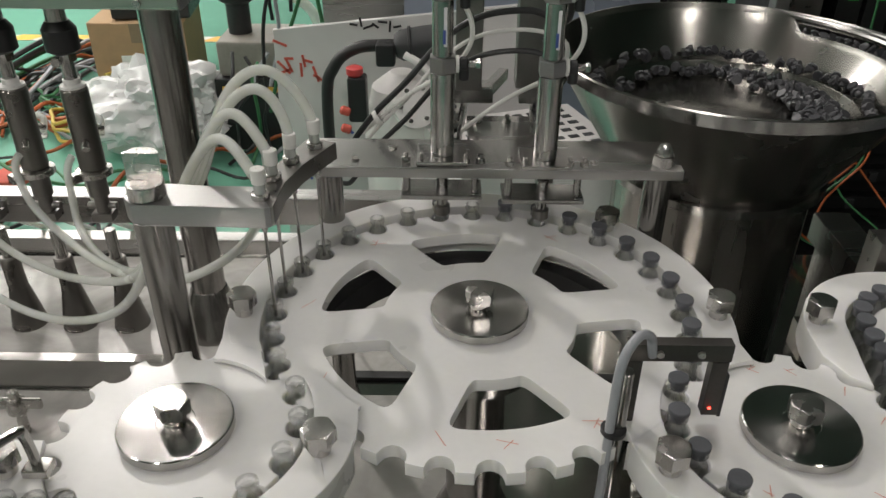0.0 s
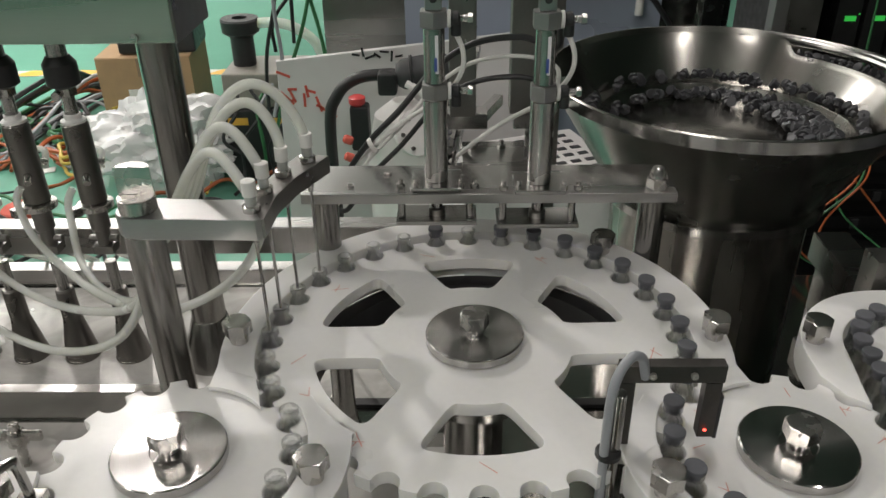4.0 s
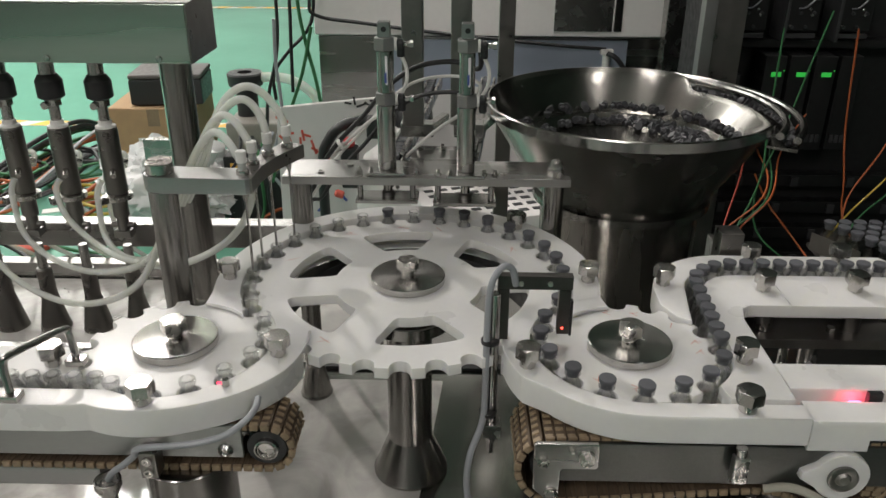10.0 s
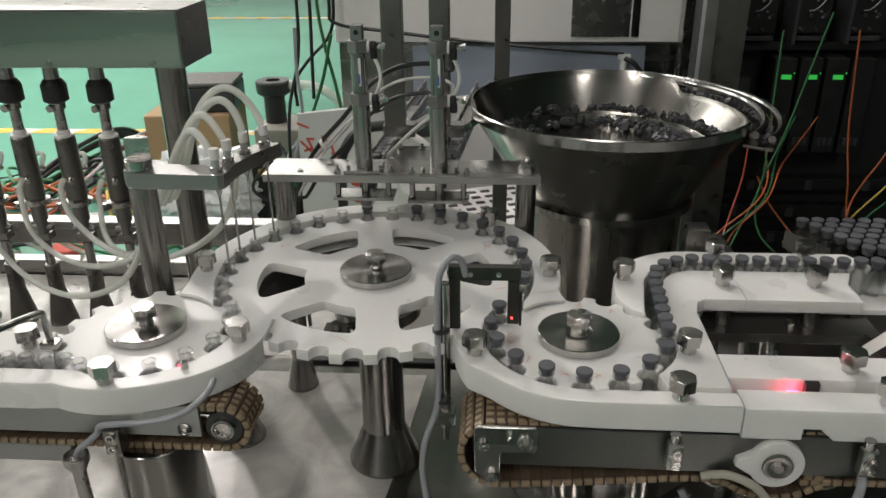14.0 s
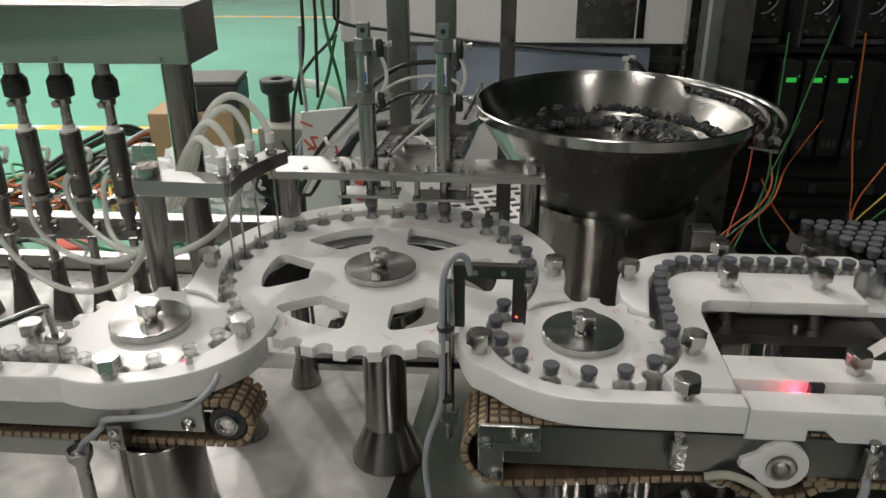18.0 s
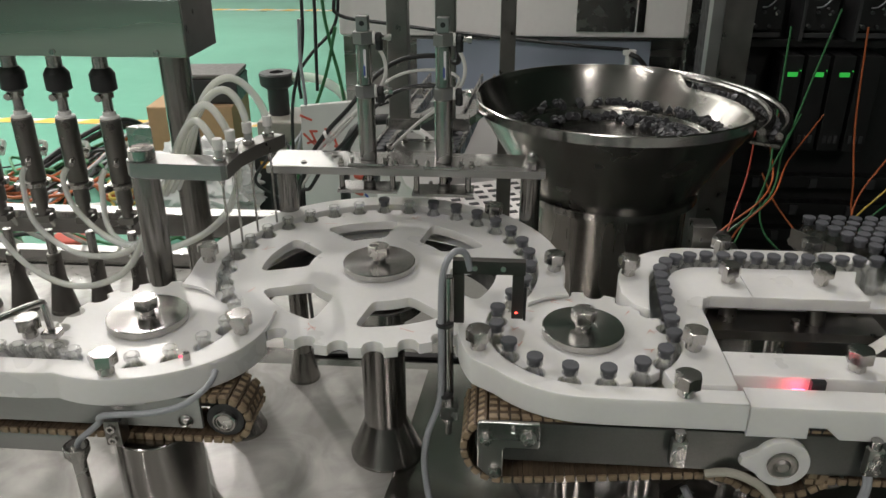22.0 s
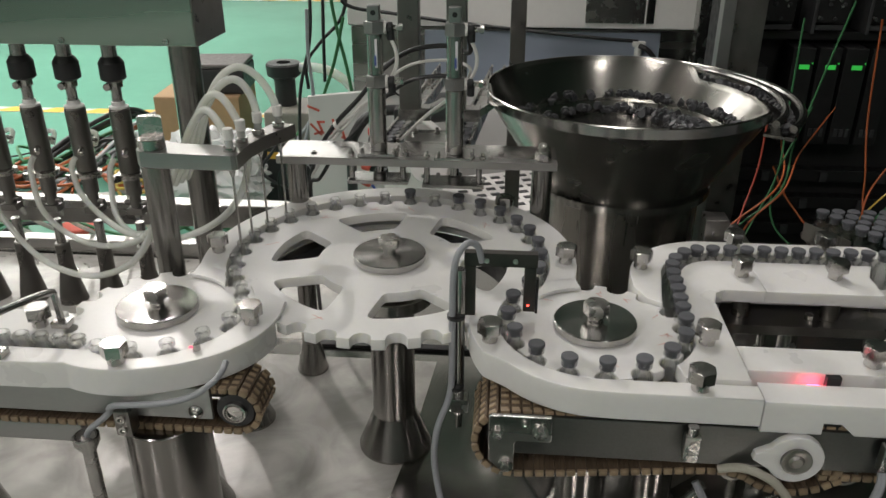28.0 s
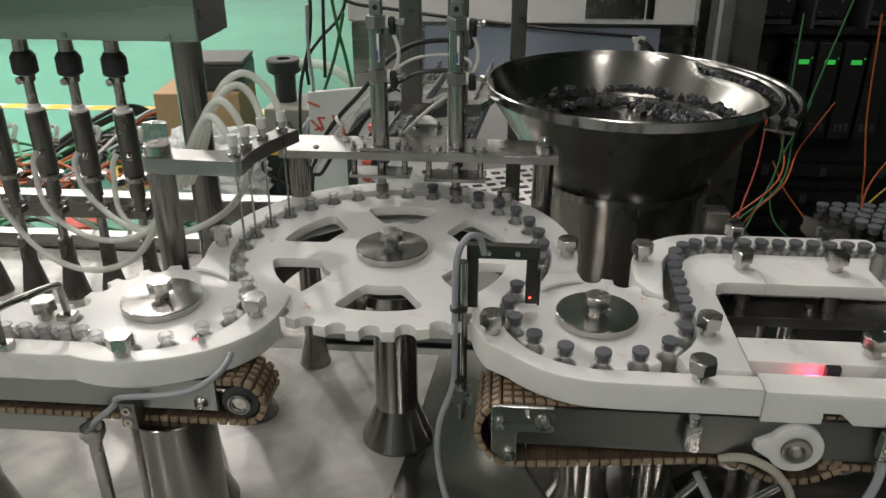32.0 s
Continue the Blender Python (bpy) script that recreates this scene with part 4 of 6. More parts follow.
# ---- silicone hoses ----
PEAK = (((-0.112, 0.463, 1.118), (-0.134, 0.482, 1.137), (-0.158, 0.502, 1.122)), ((-0.112, 0.494, 1.130), (-0.132, 0.504, 1.148), (-0.155, 0.512, 1.132)), ((-0.100, 0.522, 1.138), (-0.118, 0.526, 1.158), (-0.146, 0.525, 1.145)), ((-0.088, 0.546, 1.140), (-0.116, 0.540, 1.170), (-0.150, 0.534, 1.150)))
for i, (x, y) in enumerate(NEEDLES):
    pts = [(x, y, NZ + 0.019), (x, y, NZ + 0.030), *[(a, b, c - 0.0125 + 0.008 * (n == 1)) for n, (a, b, c) in enumerate(PEAK[i])], (-0.176 + 0.003 * i, 0.516 + 0.008 * i, 1.083), (-0.190 + 0.003 * i, 0.525 + 0.010 * i, 1.058), (-0.212 + 0.003 * i, 0.536 + 0.010 * i, 1.022)]
    part("hose", sweep(soft_line(pts), 0.0040, 14, 1, 0.0026), TUBE, carriage, "milky silicone hose")
    part("hose_barb", lathe([(0.0024, NZ + 0.027), (0.0027, NZ + 0.029), (0.0022, NZ + 0.031), (0.0026, NZ + 0.033), (0.0018, NZ + 0.036)], 12, (x, y, 0)), CHROME, carriage)
    part("hose_clip", lathe([(0.0046, NZ + 0.0275), (0.0050, NZ + 0.0280), (0.0050, NZ + 0.038), (0.0046, NZ + 0.0385)], 14, (x, y, 0)), WHOSE, carriage, "clear hose sleeve")
LOOPS = (
    [(-0.370, 0.722, 0.998), (-0.378, 0.717, 0.985), (-0.374, 0.71, 0.964), (-0.362, 0.68, 0.941), (-0.325, 0.63, 0.938), (-0.28, 0.58, 0.952), (-0.232, 0.525, 0.983), (-0.216, 0.518, 1.02)],
    [(-0.4255, 0.724, 0.998), (-0.433, 0.720, 0.988), (-0.425, 0.71, 0.971), (-0.409, 0.69, 0.956), (-0.363, 0.65, 0.945), (-0.309, 0.6, 0.946), (-0.257, 0.55, 0.965), (-0.224, 0.53, 0.97), (-0.202, 0.53, 0.975), (-0.168, 0.54, 0.987), (-0.141, 0.55, 1.01), (-0.127, 0.56, 1.046), (-0.128, 0.562, 1.075)],
    [(-0.485, 0.724, 0.998), (-0.492, 0.720, 0.985), (-0.485, 0.71, 0.962), (-0.479, 0.7, 0.933), (-0.447, 0.68, 0.912), (-0.38, 0.64, 0.906), (-0.301, 0.58, 0.937), (-0.229, 0.515, 0.985), (-0.213, 0.51, 1.02)],
    [(-0.555, 0.724, 0.998), (-0.562, 0.720, 0.975), (-0.55, 0.71, 0.925), (-0.517, 0.69, 0.9), (-0.479, 0.66, 0.885), (-0.416, 0.62, 0.879), (-0.352, 0.58, 0.892), (-0.289, 0.54, 0.924), (-0.239, 0.51, 0.964), (-0.212, 0.503, 1.02)],
    [(-0.620, 0.724, 0.998), (-0.628, 0.720, 0.97), (-0.62, 0.70, 0.91), (-0.66, 0.67, 0.86), (-0.74, 0.66, 0.82)])
for pts in LOOPS:
    tagged(part("silicone_hose", sweep(soft_line(pts), 0.0040, 14, 1, 0.0026), TUBE), "milky silicone hose looping from a dosing pump", "hose", "pump hoses")
for k, x in enumerate(PUMPX[:5]):
    pts = [(x + 0.006, PY + 0.022, 1.0), (x + 0.0, PY + 0.04, 1.012), (x - 0.03, PY + 0.06, 1.0), (x - 0.05, PY + 0.075, 0.95), (x - 0.055, PY + 0.10, 0.86), (x - 0.06, PY + 0.2, 0.775)]
    tagged(part("silicone_hose", sweep(pts, 0.0038, 8, 5, 0.0024), TUBE), "milky silicone suction hose behind a dosing pump", "hose", "pump hoses")

# ---- stopper bowl feeder ----
BX, BY = 0.311, 0.7815
BOWL = mat("bowl_steel", (0.31, 0.30, 0.28), 0.24, 1.0, 14, 0.06, 0.0, (1, 1, 1), 300, 0.05, turned=0.7)
bowl = empty("bowl_feeder", pose(BX, BY, 0), "brushed stainless vibrating bowl feeder half full of rubber stoppers", "bowl feeder")


def low_side(bm):
    """Cuts the bowl's wall down where the stoppers leave it for the outer track."""
    for v in bm.verts:
        a = math.degrees(math.atan2(v.co.y, v.co.x))
        f = min(max((a + 32) / 14, 0), 1) * min(max((52 - a) / 5, 0), 1)
        if v.co.z > 1.068 and f:
            drop = (v.co.z - 1.068) * 0.62 * f
            k = 1 - 0.5 * drop / math.hypot(v.co.x, v.co.y)
            v.co = Vector((v.co.x * k, v.co.y * k, v.co.z - drop))
    return bm


part("bowl", low_side(lathe([(0.112, 0.974), (0.120, 0.986), (0.1800, 1.0805), (0.1818, 1.0815), (0.1820, 1.082), (0.1820, 1.0935), (0.1803, 1.0945), (0.1795, 1.093), (0.172, 1.075), (0.150, 1.045), (0.1485, 1.043), (0.134, 1.0425), (0.133, 1.041), (0.121, 1.030), (0.120, 1.028), (0.106, 1.0275), (0.04, 1.034), (0.005, 1.036)], 144)), BOWL, bowl)
part("rim_band", low_side(lathe([(0.1822, 1.0818), (0.1828, 1.0822), (0.1828, 1.0934), (0.1822, 1.0938)], 144, closed=True)), POLISH, bowl, "bright brushed rim band")
part("ring", lathe([(0.108, 0.963), (0.118, 0.964), (0.118, 0.9730), (0.108, 0.9737)], 64, closed=False), POLISH, bowl, "bright clamping ring")
part("drum", lathe([(0.104, ZT + 0.0), (0.106, ZT + 0.002), (0.106, 0.961), (0.104, 0.963)], 64), mat("drum_steel", (0.30, 0.285, 0.265), 0.25, 1.0, 20, 0.1, 0.02, (1, 1, 0.1), 300, 0.08), bowl, "dark polished drum")
bm = bmesh.new()
prev = None
for i in range(41):
    w = radians(52 + 146 * i / 40)
    hgt = 0.0005 if i == 0 else min(0.005, 0.002 * i) + (0.0 if i < 37 else 0.003 * (i - 36))
    quad = [bm.verts.new((r * math.cos(w), r * math.sin(w), z)) for r, z in ((0.1816, 1.0925), (0.1790, 1.0925), (0.1796 + 0.3 * hgt, 1.0940 + hgt), (0.1812 + 0.3 * hgt, 1.0940 + hgt))]
    if prev:
        for a in range(4):
            bm.faces.new((prev[a], prev[(a + 1) % 4], quad[(a + 1) % 4], quad[a]))
    else:
        bm.faces.new(quad)
    prev = quad
bm.faces.new(prev[::-1])
part("raised_rim", bm, BOWL, bowl)
for r0, dz, lab in ((0.192, 0.002, "outer sorting track"), (0.212, 0.0, "outer sorting rail")):
    pts = [(r0 * math.cos(radians(a)) * (1.0 if a < 20 else 1 - 0.0015 * (a - 20)), r0 * math.sin(radians(a)) * (1 - 0.0006 * abs(a)), 1.083 + dz + 0.0001 * a) for a in range(-35, 75, 8)]
    part("track_rail", sweep(pts, 0.0048, 10, 6), POLISH, bowl, lab)
part("track_floor", prism(arc(0, 0, 0.211, -32, 62, 16) + arc(0, 0, 0.176, 62, -32, 16), 1.062, 1.066, 0.0005), BOWL, bowl)


def stopper_mesh():
    bm = lathe([(0.0042, -0.0058), (0.0046, -0.0056), (0.0046, 0), (0.0064, 0.0001), (0.0067, 0.0006), (0.0067, 0.0030), (0.0063, 0.0035)], 28)
    return bm


def loose_stopper_mesh():
    bm = lathe([(0.0036, -0.005), (0.0038, 0), (0.0058, 0.0001), (0.0060, 0.0008), (0.0060, 0.0024), (0.0054, 0.003)], 8)
    return bm


random.seed(4)
base = loose_stopper_mesh()
base.faces.ensure_lookup_table()
base.verts.index_update()
bverts = [v.co.copy() for v in base.verts]
bfaces = [[v.index for v in f.verts] for f in base.faces]
base.free()


def pile(spots):
    V, F = [], []
    for m in spots:
        o = len(V)
        V += [m @ v for v in bverts]
        F += [[o + i for i in f] for f in bfaces]
    me = bpy.data.meshes.new("pile")
    me.from_pydata([tuple(v) for v in V], [], F)
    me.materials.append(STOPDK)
    return me


spots = []
for i in range(450):
    tier = random.random()
    if tier < 0.32:
        r, z = random.uniform(0.1345, 0.1435), 1.0475
    elif tier < 0.75:
        r, z = random.uniform(0.108, 0.1195), 1.034
    else:
        r, z = random.uniform(0.072, 0.108), 1.0365
    a = random.uniform(0, 360)
    if tier > 0.75 and not (-60 < a - 360 * (a > 180) < 70):
        a = random.uniform(-50, 40)
    if a > 95 and a < 230 and random.random() < 0.6:
        continue
    spots.append(pose(r * math.cos(radians(a)), r * math.sin(radians(a)), z + random.uniform(0, 0.006), random.uniform(-90, 90), random.uniform(-90, 90), random.uniform(0, 360)))
for a in range(-30, 60, 3):
    spots.append(pose(0.199 * math.cos(radians(a)), 0.199 * math.sin(radians(a)), 1.0725, random.uniform(-50, 50), random.uniform(-50, 50), random.uniform(0, 360)))
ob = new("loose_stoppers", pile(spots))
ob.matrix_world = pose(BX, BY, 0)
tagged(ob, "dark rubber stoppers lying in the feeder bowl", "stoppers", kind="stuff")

# ---- uprights and stopper chutes behind the presses ----
for x, y, w, z0 in ((0.036, 0.705, 0.025, 1.083), (0.0925, 0.712, 0.024, 1.083), (0.168, 1.10, 0.026, 0.0)):
    tagged(part("upright", block(x - w / 2, x + w / 2, y - 0.012, y + 0.012, z0, 2.0, 0.0015), DARKST), "dark stainless upright of the machine frame", "upright", "frame uprights")
tagged(part("top_beam", joined(block(-0.1, 0.3, 0.69, 0.73, 2.0, 2.04, 0.002), block(0.15, 0.19, 0.73, 1.12, 2.0, 2.04, 0.002)), DARKST), "dark steel beam over the stopper chutes", "beam")
for cx in (0.013, 0.099):
    ch = empty("stopper_chute", None, "steel channel that slides stoppers to a press", "chute", "stopper chutes")
    L = 0.40
    for sx in (-0.0115, 0.0085):
        part("rail", block(sx, sx + 0.003, 0.0, L, -0.006, 0.010, 0.0004), STEEL, ch)
    part("bed", block(-0.0085, 0.0085, 0.0, L, -0.0085, -0.0062, 0.0004), STEEL, ch)
    part("cover", block(-0.006, 0.006, 0.02, 0.25, 0.0045, 0.006, 0.0004), STEEL, ch)
    ch.matrix_world = Matrix.Translation((cx + 0.004, 0.650, 1.050)) @ pose(0, 0, 0, 0.5, 0, -5)
for x0, x1 in ((0.020, 0.060), (0.085, 0.122)):
    arm = tagged(part("chute_arm", joined(block(x0, x1, 0.705, 0.728, 1.066, 1.082, 0.001), moved(block(-0.005, 0.005, 0, 0.055, -0.001, 0.010, 0.001), Matrix.Translation((x1 - 0.005, 0.72, 1.069)) @ pose(0, 0, 0, 0, 0, -20))), STEELX), "stainless arm holding a stopper chute", "arm", "chute arms")
tagged(part("press_bed", block(0.035, 0.105, 0.634, 0.690, PLZ + 0.002, PLZ + 0.008, 0.0008), STEELX), "steel plate behind the stopper presses", "plate")
for x in (0.045, 0.072):
    hb = tagged(part("small_bolt", joined(moved(hexa(0.0065, PLZ + 0.008, PLZ + 0.0125, 0.0005), pose(x, 0.672, 0)), rod(0.002, PLZ + 0.012, PLZ + 0.0165, (x, 0.672), 10)), CHROME), "small steel bolt in the plate behind the presses", "bolt", "plate bolts")

# ---- photo-eye bracket beside the outfeed wheel ----
BLUED = mat("blued_steel", (0.085, 0.08, 0.075), 0.42, 1.0, 40, 0.15, 0.03)
sb = empty("sensor_bracket", pose(0.156, 0.352, 0), "dark steel fork bracket with a photo sensor over the vials", "sensor bracket")
part("top_bar", block(-0.031, 0.031, -0.004, 0.004, 1.046, 1.0585, 0.0006), BLUED, sb)
part("leg", block(-0.031, -0.021, -0.004, 0.004, ZG, 1.0458, 0.0006), BLUED, sb)
part("leg", block(0.020, 0.030, -0.004, 0.004, ZG + 0.006, 1.0458, 0.0006), BLUED, sb)
part("sensor_face", block(0.0302, 0.0325, -0.003, 0.003, ZG + 0.004, 1.035, 0.0004), BLACK, sb)
part("sensor_light", lathe([(0.0010, 0), (0.0010, 0.0008)], 10, (0.024, -0.0045, ZG + 0.012)), mat("red_led", (0.8, 0.05, 0.04), 0.4, emit=(1, 0.06, 0.04), estr=6), sb, "glowing red diode")
for sx in (-0.012, 0.012):
    part("socket_screw", moved(lathe([(0.0022, 0), (0.0022, 0.002), (0.0012, 0.002), (0.001, 0.001)], 12), Matrix.Translation((sx, -0.004, 1.052)) @ pose(0, 0, 0, 90)), CHROME, sb)
cp = tagged(part("sensor_post", rod(0.0045, 0.902, 1.050, (0.1225, 0.335), 20), POLISH), "slim steel post holding a sensor cable", "post")
part("end_clamp", joined(block(0.115, 0.131, 0.328, 0.342, 0.908, 0.922, 0.001), rod(0.003, 0.888, 0.908, (0.1225, 0.335), 10)), STEEL, cp)
cbl = tagged(part("sensor_cable", sweep([(0.140, 0.349, 1.050), (0.136, 0.346, 1.066), (0.127, 0.340, 1.070), (0.1185, 0.333, 1.056), (0.1165, 0.330, 1.02), (0.1165, 0.329, 0.95), (0.114, 0.326, 0.925), (0.104, 0.318, 0.895), (0.103, 0.31, 0.86), (0.116, 0.29, 0.82), (0.15, 0.26, 0.785), (0.24, 0.22, 0.765)], 0.0029, 12, 8), GREYC), "grey sensor cable strapped to a slim post", "cable")
for z in (1.004, 0.932):
    part("cable_tie", lathe([(0.0068, z), (0.0078, z + 0.0005), (0.0078, z + 0.0035), (0.0068, z + 0.004)], 16, (0.1195, 0.3325, 0)), BLACK, cbl, "black cable tie")

# ---- small fittings at the infeed ----
lk = empty("lift_clip", None, "bent steel rod clip on two small feet over the infeed", "clip")
part("rod", sweep([(-0.213, 0.301, 1.0), (-0.214, 0.300, 1.026), (-0.217, 0.296, 1.032), (-0.238, 0.262, 1.032), (-0.243, 0.256, 1.026), (-0.241, 0.252, 1.0)], 0.003, 10, 5), POLISH, lk)
for x, y in ((-0.213, 0.301), (-0.241, 0.252)):
    part("foot", block(x - 0.0075, x + 0.0075, y - 0.006, y + 0.006, ZG, ZG + 0.006, 0.001), CHROME, lk)
sn = tagged(part("sensor_tip", lathe([(0.003, ZG), (0.003, ZG + 0.006), (0.0022, ZG + 0.0065), (0.0015, ZG + 0.005)], 14, (-0.086, 0.2745, 0)), CHROME), "small steel sensor tip in the infeed guide", "sensor")
tagged(part("sensor_cable", sweep([(-0.058, 0.262, 0.996), (-0.058, 0.252, 0.994), (-0.064, 0.245, 0.988), (-0.080, 0.239, 0.978), (-0.105, 0.236, 0.972), (-0.138, 0.235, 0.969), (-0.147, 0.2365, 0.965), (-0.150, 0.239, 0.958), (-0.160, 0.241, 0.948), (-0.172, 0.244, 0.937), (-0.178, 0.246, 0.928)], 0.0026, 10, 7), GREYC), "thin grey sensor cable under the infeed guide", "cable")
pk = empty("pipe_stub", pose(-0.179, 0.246, 0), "short steel pipe stub on the table under the conveyor", "pipe stub")
part("pipe", lathe([(0.009, ZT), (0.0055, ZT + 0.02), (0.0055, 0.912), (0.0105, 0.922), (0.0105, 0.928), (0.009, 0.928), (0.004, 0.915)], 20), STEEL, pk)
mb = tagged(part("motor_block", block(-0.50, -0.192, 0.262, 0.33, 0.906, 0.9255, 0.003), ALU), "grey aluminium drive block under the infeed conveyor", "drive block")

# ---- outfeed tray ----
tray = empty("vial_tray", None, "steel tray edge round the collected stoppered vials", "tray")
part("edge", moved(block(0, 0.06, 0, 0.0012, -0.033, -0.012, 0.0003), Matrix.Translation((0.494, 0.60, 1.003)) @ pose(0, 0, 0, 0, 0, -58)), DARKST, tray)
part("bed", block(0.50, 1.5, 0.5155, 0.62, ZV - 0.005, ZV - 0.0003, 0.0008), DARKST, tray)
tagged(part("frame_beam", joined(block(0.34, 0.425, 0.36, 0.39, 0.905, 0.925, 0.001), block(0.34, 1.4, 0.55, 0.58, 0.88, 0.91, 0.001)), DARKST), "dark steel beam under the outfeed", "beam")
cb = tagged(part("cross_bar", block(0.352, 0.530, 0.414, 0.462, 0.952, 0.962, 0.0008), DARKST), "dark steel cross bar under the outfeed guides", "cross bar")
part("hex_nut", moved(hexa(0.0075, 0.9622, 0.9672, 0.0005), pose(0.449, 0.430, 0)), CHROME, cb, "bright hex nut")
for x in (0.386, 0.469):
    tagged(part("guide_post", rod(0.0085, 0.9622, ZG - 0.013, (x, 0.435), 20), DARKST), "steel post under the white guide", "post", "guide posts")
for x, r in ((0.412, 0.0045), (0.436, 0.009)):
    tagged(part("support_rod", rod(r, ZT, 0.9518, (x, 0.436), 20), STEEL), "steel rod holding up the cross bar", "rod", "cross bar rods")
fr = empty("side_rail", pose(0.462, 0.70, 0), "brushed square steel rail beside the feeder drum", "rail")
part("tube", joined(block(-0.020, 0.020, -0.095, 0.090, 0.870, 0.905, 0.0015)), STEELX, fr)
for y in (-0.06, 0.06):
    part("leg", block(-0.015, 0.015, y - 0.015, y + 0.015, ZT, 0.8698, 0.001), STEELX, fr)

# ---- far things ----
cab = empty("white_cabinet", None, "large white machine housing with a stainless lower panel", "machine housing")
part("body", block(-0.36, 0.82, 2.31, 3.3, 0.0, 0.905, 0.004), STEELX, cab)
part("upper_panel", block(-0.365, 0.825, 2.28, 3.35, 0.912, 1.9, 0.006), CABW, cab, "off-white upper panel")
part("mirror_panel", block(0.381, 0.561, 2.274, 2.2795, 0.93, 1.9, 0.002), STEEL, cab, "stainless panel")
part("edge_strip", block(0.566, 0.590, 2.274, 2.2795, 0.93, 1.9, 0.002), POLISH, cab, "bright stainless strip")
part("corner_post", block(0.705, 0.762, 2.19, 2.25, 0.0, 1.9, 0.003), STEEL, cab, "stainless corner post")
# blue put into the colour for a reflection in the bare steel
part("blue_panel", block(-0.12, 0.62, 2.300, 2.309, 0.30, 0.897, 0.002), mat("blue_reflection", (0.42, 0.47, 0.57), 0.35, 0.4, 2.2, 0.25), cab, "steel panel coloured blue for a reflection")
el = empty("electric_cabinet", None, "open black electric cabinet with wiring and green displays", "electric cabinet")
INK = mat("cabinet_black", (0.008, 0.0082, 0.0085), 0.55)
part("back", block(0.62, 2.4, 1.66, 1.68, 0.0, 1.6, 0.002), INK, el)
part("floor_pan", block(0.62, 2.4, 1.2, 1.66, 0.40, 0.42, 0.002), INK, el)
part("frame_post", block(0.542, 0.565, 1.28, 1.31, 0.0, 1.6, 0.002), ALU, el, "pale metal frame post")
part("frame_panel", block(0.5655, 0.625, 1.296, 1.306, 0.0, 1.6, 0.001), DARKST, el, "dark stainless panel")
part("frame_side", block(0.610, 0.624, 1.3065, 1.66, 0.0, 1.6, 0.002), INK, el)
GREENLED = mat("green_display", (0.05, 0.3, 0.1), 0.4, emit=(0.06, 1.0, 0.10), estr=0.30)
# grey cabinet parts coloured near black, so the interior's dimness sits in the colour
LED2 = mat("component_shaded", (0.007, 0.0072, 0.0075), 0.5)
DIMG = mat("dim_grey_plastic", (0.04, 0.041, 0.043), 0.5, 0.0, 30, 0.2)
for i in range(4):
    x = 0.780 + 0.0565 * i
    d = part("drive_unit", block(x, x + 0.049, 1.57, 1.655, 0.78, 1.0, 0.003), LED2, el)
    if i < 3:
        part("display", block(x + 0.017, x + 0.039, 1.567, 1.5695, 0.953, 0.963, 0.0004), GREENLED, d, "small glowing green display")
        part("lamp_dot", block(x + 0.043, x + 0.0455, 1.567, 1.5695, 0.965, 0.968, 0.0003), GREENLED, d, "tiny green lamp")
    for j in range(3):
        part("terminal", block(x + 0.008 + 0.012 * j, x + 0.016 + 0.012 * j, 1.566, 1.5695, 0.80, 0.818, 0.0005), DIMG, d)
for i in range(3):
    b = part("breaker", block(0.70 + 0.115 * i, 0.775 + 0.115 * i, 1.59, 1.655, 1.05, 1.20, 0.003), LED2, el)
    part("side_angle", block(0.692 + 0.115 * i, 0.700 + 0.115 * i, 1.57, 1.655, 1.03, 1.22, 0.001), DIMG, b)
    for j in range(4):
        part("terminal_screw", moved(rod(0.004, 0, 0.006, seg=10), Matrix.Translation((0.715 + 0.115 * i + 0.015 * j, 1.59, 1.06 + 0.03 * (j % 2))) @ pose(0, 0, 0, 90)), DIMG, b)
for i in range(3):
    for j in range(7):
        sx, sz = 0.712 + 0.115 * i + 0.055 * ((j * 37) % 10) / 10, 1.062 + 0.12 * ((j * 53) % 10) / 10
        part("screw_head", moved(hexa(0.006, 0, 0.004, 0.0005), Matrix.Translation((sx, 1.5895, sz)) @ pose(0, 0, 0, 90)), CHROME, el)
    bx0 = 0.735 + 0.115 * i
    part("jumper_wire", sweep([(bx0, 1.585, 1.16), (bx0 + 0.012, 1.57, 1.15), (bx0 + 0.015, 1.57, 1.125), (bx0 - 0.002, 1.57, 1.105), (bx0 - 0.010, 1.585, 1.10)], 0.0018, 6, 5), GREYC, el, "grey jumper wire")
    part("busbar", block(0.706 + 0.115 * i, 0.770 + 0.115 * i, 1.584, 1.5895, 1.036, 1.046, 0.001), DIMG, el)
for i in range(22):
    part("terminal", block(0.672 + 0.034 * i, 0.690 + 0.034 * i, 1.612, 1.6195, 0.462 + 0.07 * (i % 4), 0.486 + 0.07 * (i % 4), 0.001), DIMG, el)
part("pilot_lamp", block(0.634, 0.638, 1.288, 1.2955, 0.905, 0.911, 0.0005), GREENLED, el, "tiny green pilot lamp")
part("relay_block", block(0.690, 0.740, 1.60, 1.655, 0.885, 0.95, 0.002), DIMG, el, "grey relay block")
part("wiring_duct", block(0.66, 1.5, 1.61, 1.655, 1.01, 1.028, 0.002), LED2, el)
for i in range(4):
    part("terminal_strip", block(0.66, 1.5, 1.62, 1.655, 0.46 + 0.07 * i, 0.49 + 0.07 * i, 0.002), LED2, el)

# ---- vials and stoppers ----
PITCHQ = 0.0166


